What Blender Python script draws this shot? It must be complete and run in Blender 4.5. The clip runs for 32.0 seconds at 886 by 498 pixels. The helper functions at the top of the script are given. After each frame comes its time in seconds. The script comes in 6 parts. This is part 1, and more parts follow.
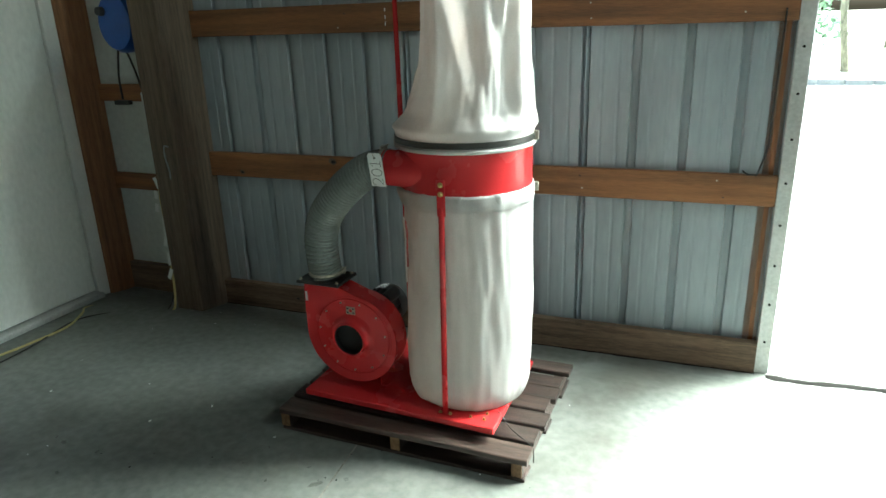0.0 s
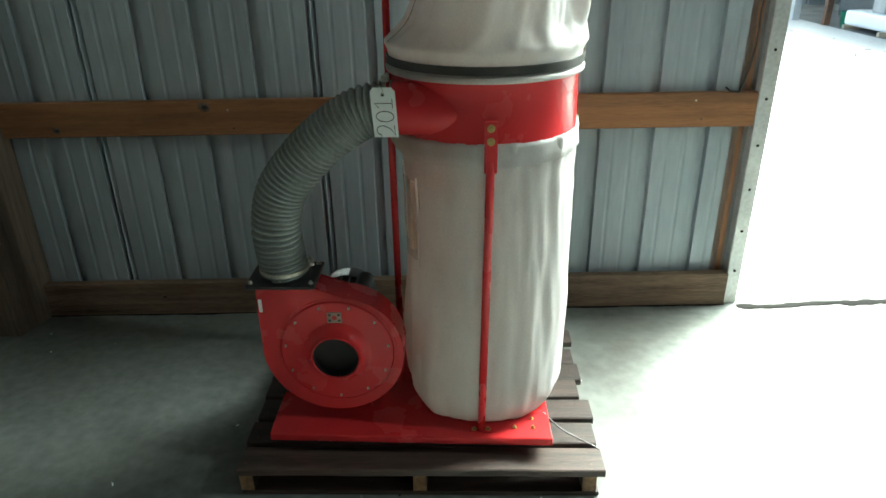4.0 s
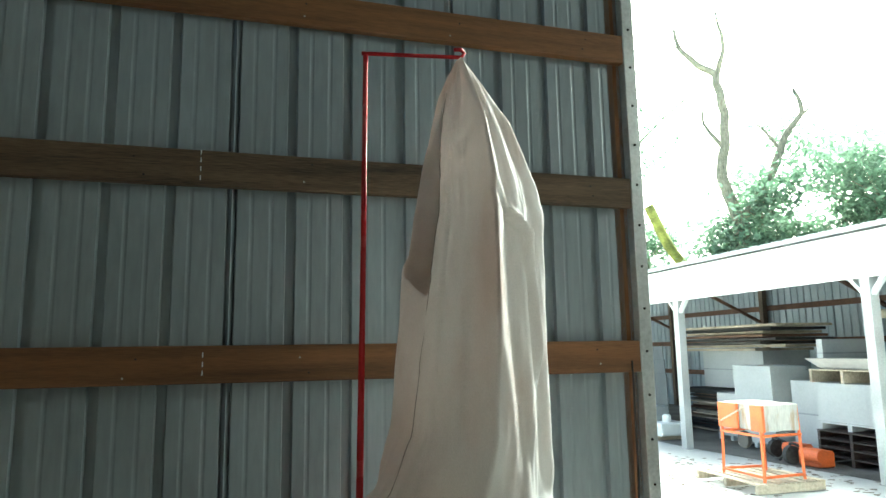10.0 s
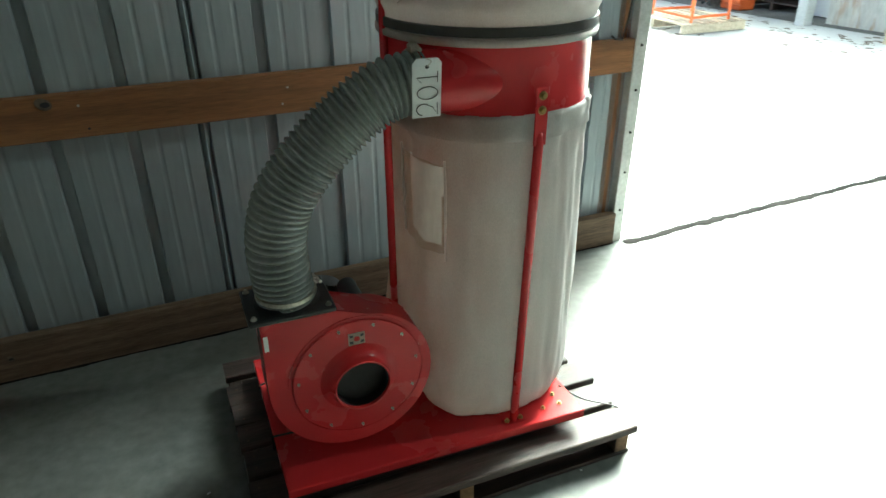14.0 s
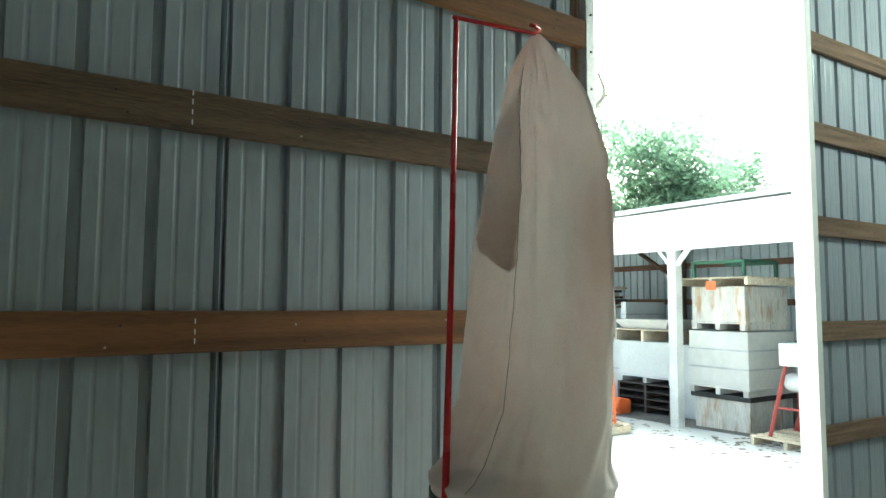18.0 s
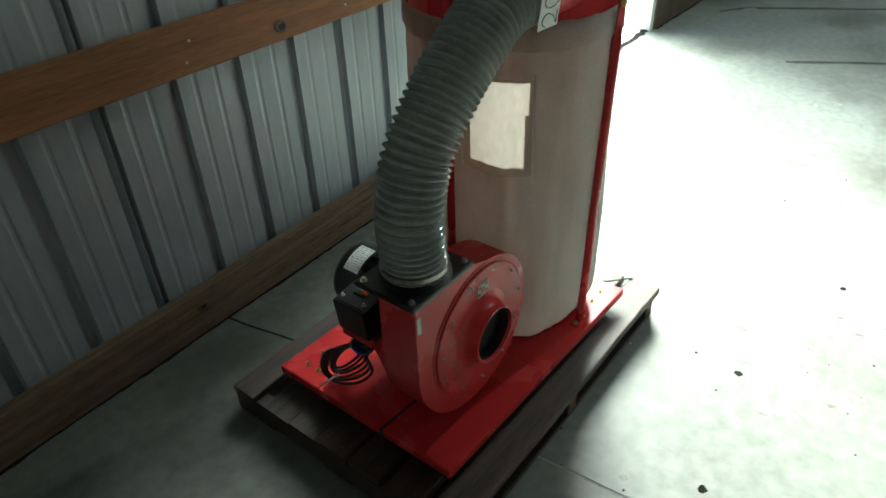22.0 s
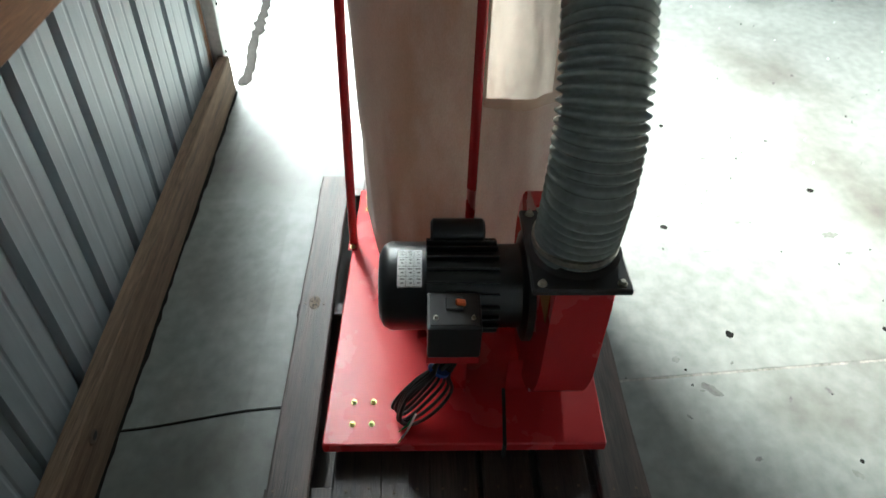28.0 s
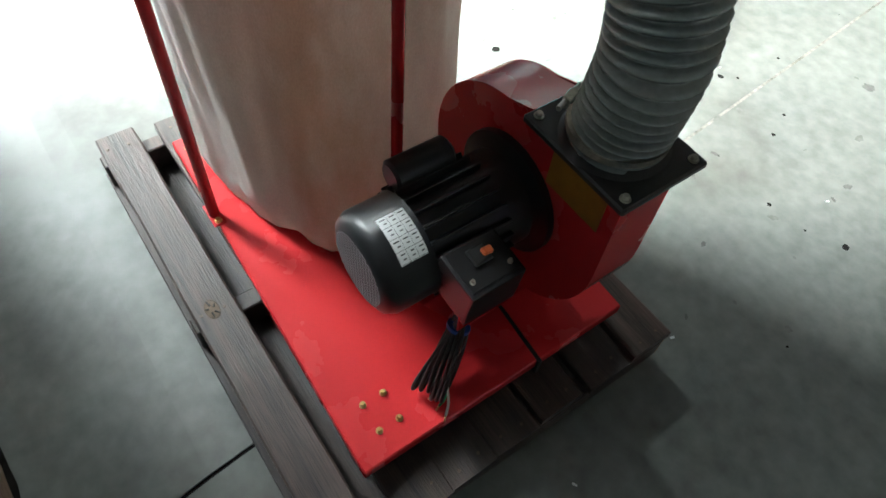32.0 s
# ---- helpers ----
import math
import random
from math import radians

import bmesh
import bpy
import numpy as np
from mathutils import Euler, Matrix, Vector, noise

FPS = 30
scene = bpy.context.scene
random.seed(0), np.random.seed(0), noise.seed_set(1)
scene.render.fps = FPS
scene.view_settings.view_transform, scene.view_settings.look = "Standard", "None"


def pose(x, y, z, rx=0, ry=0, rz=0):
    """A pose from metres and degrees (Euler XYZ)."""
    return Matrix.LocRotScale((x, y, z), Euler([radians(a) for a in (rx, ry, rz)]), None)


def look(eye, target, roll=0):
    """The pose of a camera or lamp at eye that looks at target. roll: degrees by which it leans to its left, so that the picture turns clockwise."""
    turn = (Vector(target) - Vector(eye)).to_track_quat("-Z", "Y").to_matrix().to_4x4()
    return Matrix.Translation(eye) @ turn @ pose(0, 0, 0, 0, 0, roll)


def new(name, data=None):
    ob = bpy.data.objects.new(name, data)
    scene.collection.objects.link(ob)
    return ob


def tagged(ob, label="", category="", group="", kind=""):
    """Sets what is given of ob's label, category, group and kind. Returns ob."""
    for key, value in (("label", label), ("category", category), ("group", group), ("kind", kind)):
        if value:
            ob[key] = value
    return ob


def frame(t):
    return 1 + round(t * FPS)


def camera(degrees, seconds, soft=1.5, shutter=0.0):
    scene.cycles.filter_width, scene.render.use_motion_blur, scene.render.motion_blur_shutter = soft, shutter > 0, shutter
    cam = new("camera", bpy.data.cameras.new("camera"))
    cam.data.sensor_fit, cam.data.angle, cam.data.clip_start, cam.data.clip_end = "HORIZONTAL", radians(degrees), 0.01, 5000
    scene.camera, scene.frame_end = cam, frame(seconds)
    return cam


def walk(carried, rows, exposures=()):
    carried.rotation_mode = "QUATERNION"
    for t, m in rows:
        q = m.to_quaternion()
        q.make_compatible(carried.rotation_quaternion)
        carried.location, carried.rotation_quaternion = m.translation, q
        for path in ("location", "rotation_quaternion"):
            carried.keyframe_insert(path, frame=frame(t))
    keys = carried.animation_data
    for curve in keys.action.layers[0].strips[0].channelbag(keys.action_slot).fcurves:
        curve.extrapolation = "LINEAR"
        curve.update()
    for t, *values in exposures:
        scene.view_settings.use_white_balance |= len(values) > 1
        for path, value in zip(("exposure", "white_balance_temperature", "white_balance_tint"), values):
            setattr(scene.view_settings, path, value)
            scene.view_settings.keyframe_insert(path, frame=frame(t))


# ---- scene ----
cam = camera(66.6, 32.0, shutter=0.5)
PATH = [
    (0, (1.504, -3.132, 1.597), (0.77, -1.386, 0.954), -1.9),
    (0.5, (1.506, -3.036, 1.567), (0.739, -1.298, 0.943), -1.1),
    (1, (1.401, -2.95, 1.536), (0.703, -1.212, 0.835), -0.6),
    (1.5, (1.196, -2.915, 1.533), (0.664, -1.116, 0.84), -1.4),
    (2, (1.041, -2.814, 1.493), (0.617, -1.022, 0.712), -1.0),
    (2.5, (0.903, -2.632, 1.472), (0.463, -0.909, 0.557), -3.6),
    (3, (0.774, -2.598, 1.467), (0.511, -0.844, 0.542), -0.9),
    (3.5, (0.606, -2.618, 1.475), (0.524, -0.837, 0.568), -2.5),
    (4, (0.558, -2.639, 1.475), (0.511, -0.823, 0.64), -0.9),
    (4.5, (0.55, -2.655, 1.474), (0.519, -0.828, 0.662), -1.0),
    (6.5, (0.516, -2.644, 1.48), (0.524, -0.793, 0.722), 0.1),
    (7, (0.48, -2.537, 1.464), (0.515, -0.694, 0.686), 0.2),
    (7.5, (0.448, -2.415, 1.456), (0.477, -0.604, 0.607), -1.4),
    (8, (0.371, -2.417, 1.45), (0.539, -0.627, 0.575), 0.0),
    (8.5, (0.22, -2.46, 1.472), (0.579, -0.648, 0.705), 0.4),
    (9, (0.13, -2.577, 1.551), (0.627, -0.66, 1.273), 0.1),
    (9.5, (0.11, -2.625, 1.621), (0.66, -0.712, 1.814), 0.1),
    (10, (0.111, -2.63, 1.655), (0.632, -0.722, 1.954), -0.9),
    (10.5, (0.11, -2.63, 1.64), (0.644, -0.717, 1.88), -0.6),
    (11, (0.114, -2.619, 1.6), (0.653, -0.695, 1.696), -0.6),
    (11.5, (0.238, -2.512, 1.549), (0.651, -0.566, 1.345), -0.1),
    (12, (0.281, -2.488, 1.485), (0.56, -0.589, 0.921), 1.8),
    (12.5, (0.339, -2.368, 1.424), (0.415, -0.63, 0.438), 0.6),
    (13, (0.171, -2.364, 1.44), (0.494, -0.599, 0.556), 1.5),
    (13.5, (0.02, -2.339, 1.442), (0.55, -0.639, 0.53), 0.7),
    (15.5, (-0.469, -2.21, 1.475), (0.543, -0.737, 0.577), 1.5),
    (16, (-0.555, -2.254, 1.478), (0.529, -0.794, 0.645), 2.4),
    (17, (-0.551, -2.286, 1.653), (0.552, -0.623, 1.523), 0.1),
    (17.5, (-0.571, -2.308, 1.711), (0.497, -0.626, 1.887), 0.2),
    (18, (-0.591, -2.317, 1.719), (0.474, -0.632, 1.878), 0.3),
    (18.5, (-0.561, -2.296, 1.653), (0.5, -0.604, 1.537), 1.3),
    (19, (-0.507, -2.263, 1.573), (0.536, -0.621, 1.105), 2.8),
    (19.5, (-0.484, -2.245, 1.555), (0.509, -0.689, 0.784), 2.0),
    (20, (-0.407, -2.186, 1.467), (0.521, -0.669, 0.552), 2.2),
    (20.5, (-0.456, -2.098, 1.451), (0.47, -0.666, 0.405), 2.1),
    (21, (-0.611, -1.991, 1.465), (0.509, -0.703, 0.422), 2.2),
    (21.5, (-0.73, -1.856, 1.45), (0.526, -0.734, 0.371), 1.9),
    (22, (-0.732, -1.676, 1.428), (0.542, -0.642, 0.285), -2.1),
    (22.5, (-0.709, -1.527, 1.427), (0.675, -0.626, 0.299), -0.2),
    (23, (-0.788, -1.412, 1.419), (0.894, -0.595, 0.708), 2.8),
    (23.5, (-0.907, -1.232, 1.556), (0.963, -0.629, 1.184), 1.0),
    (24, (-1.033, -1.167, 1.667), (0.901, -0.66, 1.62), 0.7),
    (24.5, (-1.041, -1.121, 1.809), (0.908, -0.702, 1.975), 1.8),
    (25, (-1.043, -0.931, 1.686), (0.917, -0.819, 2.069), -0.7),
    (25.5, (-1.092, -0.817, 1.565), (0.888, -0.859, 1.844), -0.0),
    (26, (-0.976, -0.736, 1.596), (1.01, -0.812, 1.372), 1.2),
    (26.5, (-0.924, -0.724, 1.482), (0.963, -0.842, 0.831), 1.3),
    (28.5, (-0.618, -0.683, 1.337), (0.752, -0.812, -0.114), 2.4),
    (29, (-0.509, -0.592, 1.327), (0.781, -0.926, -0.165), 1.6),
    (29.5, (-0.44, -0.478, 1.325), (0.749, -1.039, -0.182), 3.2),
    (30, (-0.358, -0.491, 1.305), (0.694, -0.987, -0.322), 3.6),
    (30.5, (-0.306, -0.493, 1.278), (0.65, -1.021, -0.398), 5.0),
    (31, (-0.29, -0.433, 1.268), (0.629, -1.08, -0.386), 3.8),
    (31.5, (-0.295, -0.379, 1.262), (0.582, -1.071, -0.397), 5.5),
    (32, (-0.283, -0.379, 1.255), (0.579, -1.114, -0.392), 6.6),
]

# ---------------------------------------------------------------- light
EXPOSE = 3.15
walk(cam, [(t, look(eye, target, roll)) for t, eye, target, roll in PATH],
     exposures=[(t, EXPOSE + e, k, g) for t, e, k, g in (
         (0, 0, 5700, -14), (4, 0, 5750, -14), (8.3, 0, 5750, -14), (9.5, -0.15, 5850, -14), (11, -0.15, 5850, -14), (12.2, -0.1, 5800, -14), (13, 0.05, 5750, -14),
         (16, 0, 5850, -15), (17.2, 0, 5850, -15), (18.5, 0, 5850, -15), (20.5, -0.1, 5850, -15), (22, -0.15, 5800, -14), (23, 0.05, 5750, -14), (24, 0.25, 5700, -16),
         (25, 0.15, 5650, -16), (26, 0.4, 5750, -15), (28.5, 0.3, 5680, -3), (30, 0.42, 5680, -3), (32, 0.45, 5650, -3))])

world = bpy.data.worlds.new("sky")
scene.world = world
world.use_nodes = True
wn = world.node_tree.nodes
sky = wn.new("ShaderNodeTexSky")
sky.sky_type = "NISHITA"
sky.sun_disc = False
sky.sun_elevation, sky.sun_rotation = radians(42), radians(40)
sky.air_density, sky.dust_density, sky.ozone_density = 0.5, 10.0, 0.3
wn["Background"].inputs["Strength"].default_value = 0.15
world.node_tree.links.new(sky.outputs[0], wn["Background"].inputs["Color"])
sun = new("sun", bpy.data.lights.new("sun", "SUN"))
sun.data.energy, sun.data.angle, sun.data.color = 3.3, radians(60), (1.0, 0.985, 0.95)
sun.matrix_world = look((22.5, 26.8, 31.5), (0, 0, 0))


# ---------------------------------------------------------------- materials
def material(name, base, rough=0.6, metal=0.0, vary=0.12, scale=4.0, fine=60.0, stretch=(1, 1, 1), bump=0.15,
             dark=None, stain=0.0, per_object=0.0, coat=0.0, spec=0.5, sheer=0.0, sheer_tint=(1, 1, 1), trans=0.0, depth=0.002, stain_tint=(1, 1.05, 1.1), stain_scale=0.37, browning=None):
    m = bpy.data.materials.new(name)
    m.use_nodes = True
    n, l = m.node_tree.nodes, m.node_tree.links
    b = n["Principled BSDF"]
    b.inputs["Roughness"].default_value, b.inputs["Metallic"].default_value = rough, metal
    b.inputs["Coat Weight"].default_value, b.inputs["Specular IOR Level"].default_value = coat, spec
    b.inputs["Transmission Weight"].default_value = trans
    tc, mp = n.new("ShaderNodeTexCoord"), n.new("ShaderNodeMapping")
    mp.inputs["Scale"].default_value = stretch
    l.new(tc.outputs["Object"], mp.inputs["Vector"])
    vec = mp.outputs["Vector"]
    info = n.new("ShaderNodeObjectInfo")
    if per_object:
        add = n.new("ShaderNodeVectorMath")
        mul = n.new("ShaderNodeMath")
        mul.operation, mul.inputs[1].default_value = "MULTIPLY", 37.0
        l.new(info.outputs["Random"], mul.inputs[0])
        l.new(mp.outputs["Vector"], add.inputs[0])
        l.new(mul.outputs[0], add.inputs[1])
        vec = add.outputs[0]
    big, small = n.new("ShaderNodeTexNoise"), n.new("ShaderNodeTexNoise")
    big.inputs["Scale"].default_value, big.inputs["Detail"].default_value = scale, 5
    small.inputs["Scale"].default_value, small.inputs["Detail"].default_value = fine, 6
    for t in (big, small):
        l.new(vec, t.inputs["Vector"])
    ramp = n.new("ShaderNodeValToRGB")
    lo = dark or tuple(c * (1 - 2.2 * vary) for c in base)
    ramp.color_ramp.elements[0].color, ramp.color_ramp.elements[1].color = (*lo, 1), (*[min(1, c * (1 + vary)) for c in base], 1)
    ramp.color_ramp.elements[0].position, ramp.color_ramp.elements[1].position = 0.32, 0.62
    mixf = n.new("ShaderNodeMix")
    mixf.inputs[0].default_value = 0.45
    l.new(big.outputs[0], mixf.inputs[2])
    l.new(small.outputs[0], mixf.inputs[3])
    l.new(mixf.outputs[0], ramp.inputs[0])
    col = ramp.outputs[0]
    if per_object:
        hsv = n.new("ShaderNodeHueSaturation")
        rng = n.new("ShaderNodeMapRange")
        rng.inputs[3].default_value, rng.inputs[4].default_value = 1 - per_object, 1 + per_object
        l.new(info.outputs["Random"], rng.inputs[0])
        l.new(rng.outputs[0], hsv.inputs["Value"])
        l.new(col, hsv.inputs["Color"])
        col = hsv.outputs[0]
    if stain:
        st, sr, mx = n.new("ShaderNodeTexNoise"), n.new("ShaderNodeValToRGB"), n.new("ShaderNodeMix")
        st.inputs["Scale"].default_value, st.inputs["Detail"].default_value = scale * stain_scale, 8
        l.new(vec, st.inputs["Vector"])
        sr.color_ramp.elements[0].position, sr.color_ramp.elements[1].position = 0.52, 0.68
        l.new(st.outputs[0], sr.inputs[0])
        mx.data_type, mx.blend_type = "RGBA", "MULTIPLY"
        mx.inputs[7].default_value = (*[1 - stain * c for c in stain_tint], 1)
        l.new(sr.outputs[0], mx.inputs[0])
        l.new(col, mx.inputs[6])
        col = mx.outputs[2]
    if browning:
        # patchy brown tint: (x or height where it starts, where full, strength)
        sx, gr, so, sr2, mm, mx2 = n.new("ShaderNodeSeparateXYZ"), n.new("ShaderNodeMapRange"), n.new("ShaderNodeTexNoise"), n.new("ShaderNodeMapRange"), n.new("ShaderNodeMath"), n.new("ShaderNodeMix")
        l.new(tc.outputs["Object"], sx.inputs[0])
        l.new(sx.outputs["Z" if browning[0] > 1.5 else "X"], gr.inputs[0])
        gr.inputs[1].default_value, gr.inputs[2].default_value = browning[0], browning[1]
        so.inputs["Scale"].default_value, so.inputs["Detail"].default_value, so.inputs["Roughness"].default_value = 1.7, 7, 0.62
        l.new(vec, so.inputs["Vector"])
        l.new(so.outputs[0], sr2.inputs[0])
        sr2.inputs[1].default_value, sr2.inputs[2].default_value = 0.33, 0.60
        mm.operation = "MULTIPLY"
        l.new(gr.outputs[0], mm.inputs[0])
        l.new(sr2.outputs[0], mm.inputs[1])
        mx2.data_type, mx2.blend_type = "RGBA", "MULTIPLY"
        mx2.inputs[7].default_value = (1 - 0.27 * browning[2], 1 - 0.45 * browning[2], 1 - 0.54 * browning[2], 1)
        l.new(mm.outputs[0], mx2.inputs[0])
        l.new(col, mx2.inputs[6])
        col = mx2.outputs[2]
    l.new(col, b.inputs["Base Color"])
    rr = n.new("ShaderNodeMapRange")
    rr.inputs[3].default_value, rr.inputs[4].default_value = max(0.03, rough - 0.1), min(1, rough + 0.1)
    l.new(big.outputs[0], rr.inputs[0])
    l.new(rr.outputs[0], b.inputs["Roughness"])
    if bump:
        bp = n.new("ShaderNodeBump")
        bp.inputs["Strength"].default_value, bp.inputs["Distance"].default_value = bump, depth
        l.new(small.outputs[0], bp.inputs["Height"])
        l.new(bp.outputs[0], b.inputs["Normal"])
    if sheer:
        tl, ms = n.new("ShaderNodeBsdfTranslucent"), n.new("ShaderNodeMixShader")
        warm = n.new("ShaderNodeMix")
        warm.data_type, warm.blend_type = "RGBA", "MULTIPLY"
        warm.inputs[0].default_value, warm.inputs[7].default_value = 1.0, (*sheer_tint, 1)
        l.new(col, warm.inputs[6])
        l.new(warm.outputs[2], tl.inputs["Color"])
        ms.inputs[0].default_value = sheer
        l.new(b.outputs[0], ms.inputs[1])
        l.new(tl.outputs[0], ms.inputs[2])
        l.new(ms.outputs[0], n["Material Output"].inputs["Surface"])
    return m


def glow(name, color, strength):
    m = bpy.data.materials.new(name)
    m.use_nodes = True
    b = m.node_tree.nodes["Principled BSDF"]
    b.inputs["Base Color"].default_value = (*color, 1)
    b.inputs["Emission Color"].default_value, b.inputs["Emission Strength"].default_value = (*color, 1), strength
    return m


def vinyl(name, tint):
    """Thin clear sheet: mostly see-through, a little gloss, faint dust."""
    m = bpy.data.materials.new(name)
    m.use_nodes = True
    n, l = m.node_tree.nodes, m.node_tree.links
    b = n["Principled BSDF"]
    b.inputs["Base Color"].default_value, b.inputs["Roughness"].default_value = (*tint, 1), 0.12
    clear, ms, ns, rg = n.new("ShaderNodeBsdfTransparent"), n.new("ShaderNodeMixShader"), n.new("ShaderNodeTexNoise"), n.new("ShaderNodeMapRange")
    clear.inputs["Color"].default_value = (*tint, 1)
    ns.inputs["Scale"].default_value = 9
    rg.inputs[1].default_value, rg.inputs[2].default_value, rg.inputs[3].default_value, rg.inputs[4].default_value = 0.3, 0.75, 0.14, 0.24
    l.new(ns.outputs[0], rg.inputs[0])
    l.new(rg.outputs[0], ms.inputs[0])
    l.new(clear.outputs[0], ms.inputs[1])
    l.new(b.outputs[0], ms.inputs[2])
    l.new(ms.outputs[0], n["Material Output"].inputs["Surface"])
    return m


RED = material("red enamel", (0.50, 0.028, 0.033), 0.26, vary=0.025, scale=7, fine=220, bump=0.05, spec=0.3)
BLACK = material("black enamel", (0.012, 0.012, 0.013), 0.33, vary=0.15, fine=300, bump=0.05)
STEEL = material("zinc plated steel", (0.5, 0.47, 0.4), 0.35, 0.9, vary=0.2, fine=150, bump=0.05)
BRASS = material("yellow passivated bolt", (0.55, 0.42, 0.16), 0.35, 0.9, vary=0.15, fine=150, bump=0.05)
CANVAS = material("cream canvas", (0.745, 0.73, 0.725), 0.85, vary=0.07, scale=4.5, fine=420, stretch=(1, 1, 0.5), bump=0.12, stain=0.2, depth=0.001, sheer=0.32, sheer_tint=(1, 0.95, 0.91), stain_tint=(0.5, 0.95, 1.15), stain_scale=0.8, browning=(0.80, 0.50, 0.55))
SOILED = material("dust-soiled canvas", (0.62, 0.61, 0.605), 0.85, vary=0.08, scale=6.0, fine=420, stretch=(1, 1, 0.45), bump=0.12, stain=0.17, depth=0.001, sheer=0.34, sheer_tint=(1, 0.93, 0.87), stain_tint=(0.55, 0.95, 1.12), stain_scale=0.6, browning=(0.60, 0.42, 1.2))
# browner towards the dent's foot: dust and shade put into one colour
DENT_BROWN = material("dusty canvas with dent shade", (0.77, 0.745, 0.715), 0.95, vary=0.07, scale=3, fine=300, bump=0.15, stain=0.15, sheer=0.3, sheer_tint=(1, 0.95, 0.91), browning=(2.06, 1.88, 0.75))
FOLD_LINE = material("grey seam and fold shade", (0.36, 0.32, 0.285), 0.9, vary=0.25, scale=20, fine=200, bump=0.2)
BAND = material("woven strap", (0.03, 0.029, 0.026), 0.4, vary=0.2, fine=300, bump=0.2)
HOSE = material("grey vinyl hose", (0.245, 0.27, 0.26), 0.16, vary=0.1, scale=8, fine=90, bump=0.08)
CLEAR = vinyl("clear vinyl window", (0.97, 0.93, 0.86))
PAPER = material("white card", (0.8, 0.82, 0.82), 0.7, vary=0.03, fine=200, bump=0.05)
INK = material("black ink", (0.02, 0.02, 0.025), 0.6, vary=0.1, bump=0)
GIRT = material("orange pine", (0.225, 0.102, 0.04), 0.75, vary=0.22, scale=2.2, fine=26, stretch=(0.6, 14, 14), bump=0.3, per_object=0.18, stain=0.25)
AGED = material("grey weathered pine", (0.135, 0.088, 0.052), 0.8, vary=0.35, scale=1.6, fine=26, stretch=(0.6, 14, 14), bump=0.3, stain=0.4)
SKIRT = material("treated plank", (0.165, 0.11, 0.07), 0.85, vary=0.35, scale=2.5, fine=30, stretch=(0.6, 14, 14), bump=0.4, stain=0.35)
POST = material("creosoted post", (0.125, 0.092, 0.064), 0.85, vary=0.3, scale=3, fine=30, stretch=(12, 12, 0.5), bump=0.5, stain=0.2)
STUD = material("pine stud", (0.25, 0.12, 0.055), 0.75, vary=0.25, scale=2.5, fine=26, stretch=(12, 12, 0.6), bump=0.3, per_object=0.1)
PALLET = material("dark weathered pallet wood", (0.047, 0.032, 0.026), 0.5, spec=0.5, vary=0.42, scale=3, fine=30, stretch=(0.6, 14, 14), bump=0.6, per_object=0.4)
STRINGER = material("raw end grain", (0.30, 0.18, 0.09), 0.8, vary=0.3, fine=60, bump=0.4)
SIDING = material("blue grey siding", (0.325, 0.368, 0.40), 0.4, 0.1, vary=0.07, scale=1.3, fine=18, stretch=(3, 3, 0.5), bump=0.06, stain=0.2)
WHITE = material("white paint", (0.78, 0.79, 0.76), 0.5, vary=0.04, scale=2, fine=60, bump=0.08, stain=0.08)
POSTW = material("weathered white post", (0.45, 0.455, 0.44), 0.6, vary=0.1, scale=2, fine=40, bump=0.1, stain=0.2)
DOOR = material("dirty white door", (0.79, 0.81, 0.76), 0.5, vary=0.06, scale=1.6, fine=40, stretch=(1, 1, 0.6), bump=0.06, stain=0.3)
LINING = material("pale lining sheet", (0.56, 0.59, 0.57), 0.5, 0.05, vary=0.08, scale=1.6, fine=30, bump=0.06, stain=0.25)
ALU = material("galvanised trim", (0.58, 0.59, 0.58), 0.45, 0.5, vary=0.12, fine=70, bump=0.1, stain=0.15)
CONC = material("worn concrete", (0.17, 0.18, 0.167), 0.5, vary=0.19, scale=1.3, fine=24, bump=0.22, stain=0.55, stain_scale=0.9)
APRON = material("pale wet concrete", (0.50, 0.50, 0.48), 0.55, vary=0.08, scale=0.5, fine=20, bump=0.2, stain=0.2)
SANDY = material("sandy joint filler", (0.23, 0.22, 0.20), 0.9, vary=0.3, scale=9, fine=70, bump=0.3, stain=0.6)
# black enough to stand for the shaded step at the doorway too
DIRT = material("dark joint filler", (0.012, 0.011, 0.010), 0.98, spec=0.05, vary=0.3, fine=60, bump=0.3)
ROOFM = material("roof sheet underside", (0.36, 0.375, 0.37), 0.5, 0.4, vary=0.12, scale=0.8, fine=14, bump=0.05)
TRUSS = material("truss timber", (0.12, 0.062, 0.035), 0.8, vary=0.3, scale=2, fine=20, bump=0.3, per_object=0.25)
BLUE = material("blue machine paint", (0.0045, 0.115, 0.335), 0.45, vary=0.08, scale=1.5, fine=40, bump=0.05)
BLUEPL = material("blue plastic", (0.012, 0.075, 0.36), 0.35, vary=0.08, fine=50, bump=0.05)
CARD = material("cardboard", (0.25, 0.165, 0.092), 0.85, vary=0.1, scale=2, fine=40, bump=0.1, per_object=0.12)
PLY = material("plywood", (0.27, 0.20, 0.125), 0.8, vary=0.12, scale=2, fine=25, stretch=(1, 1, 8), bump=0.1)
PALEWOOD = material("pale pallet wood", (0.45, 0.38, 0.28), 0.8, vary=0.2, scale=3, fine=30, bump=0.3, per_object=0.2)
TARP = material("grey blue tarp", (0.28, 0.34, 0.38), 0.45, vary=0.12, scale=3, fine=30, bump=0.3)
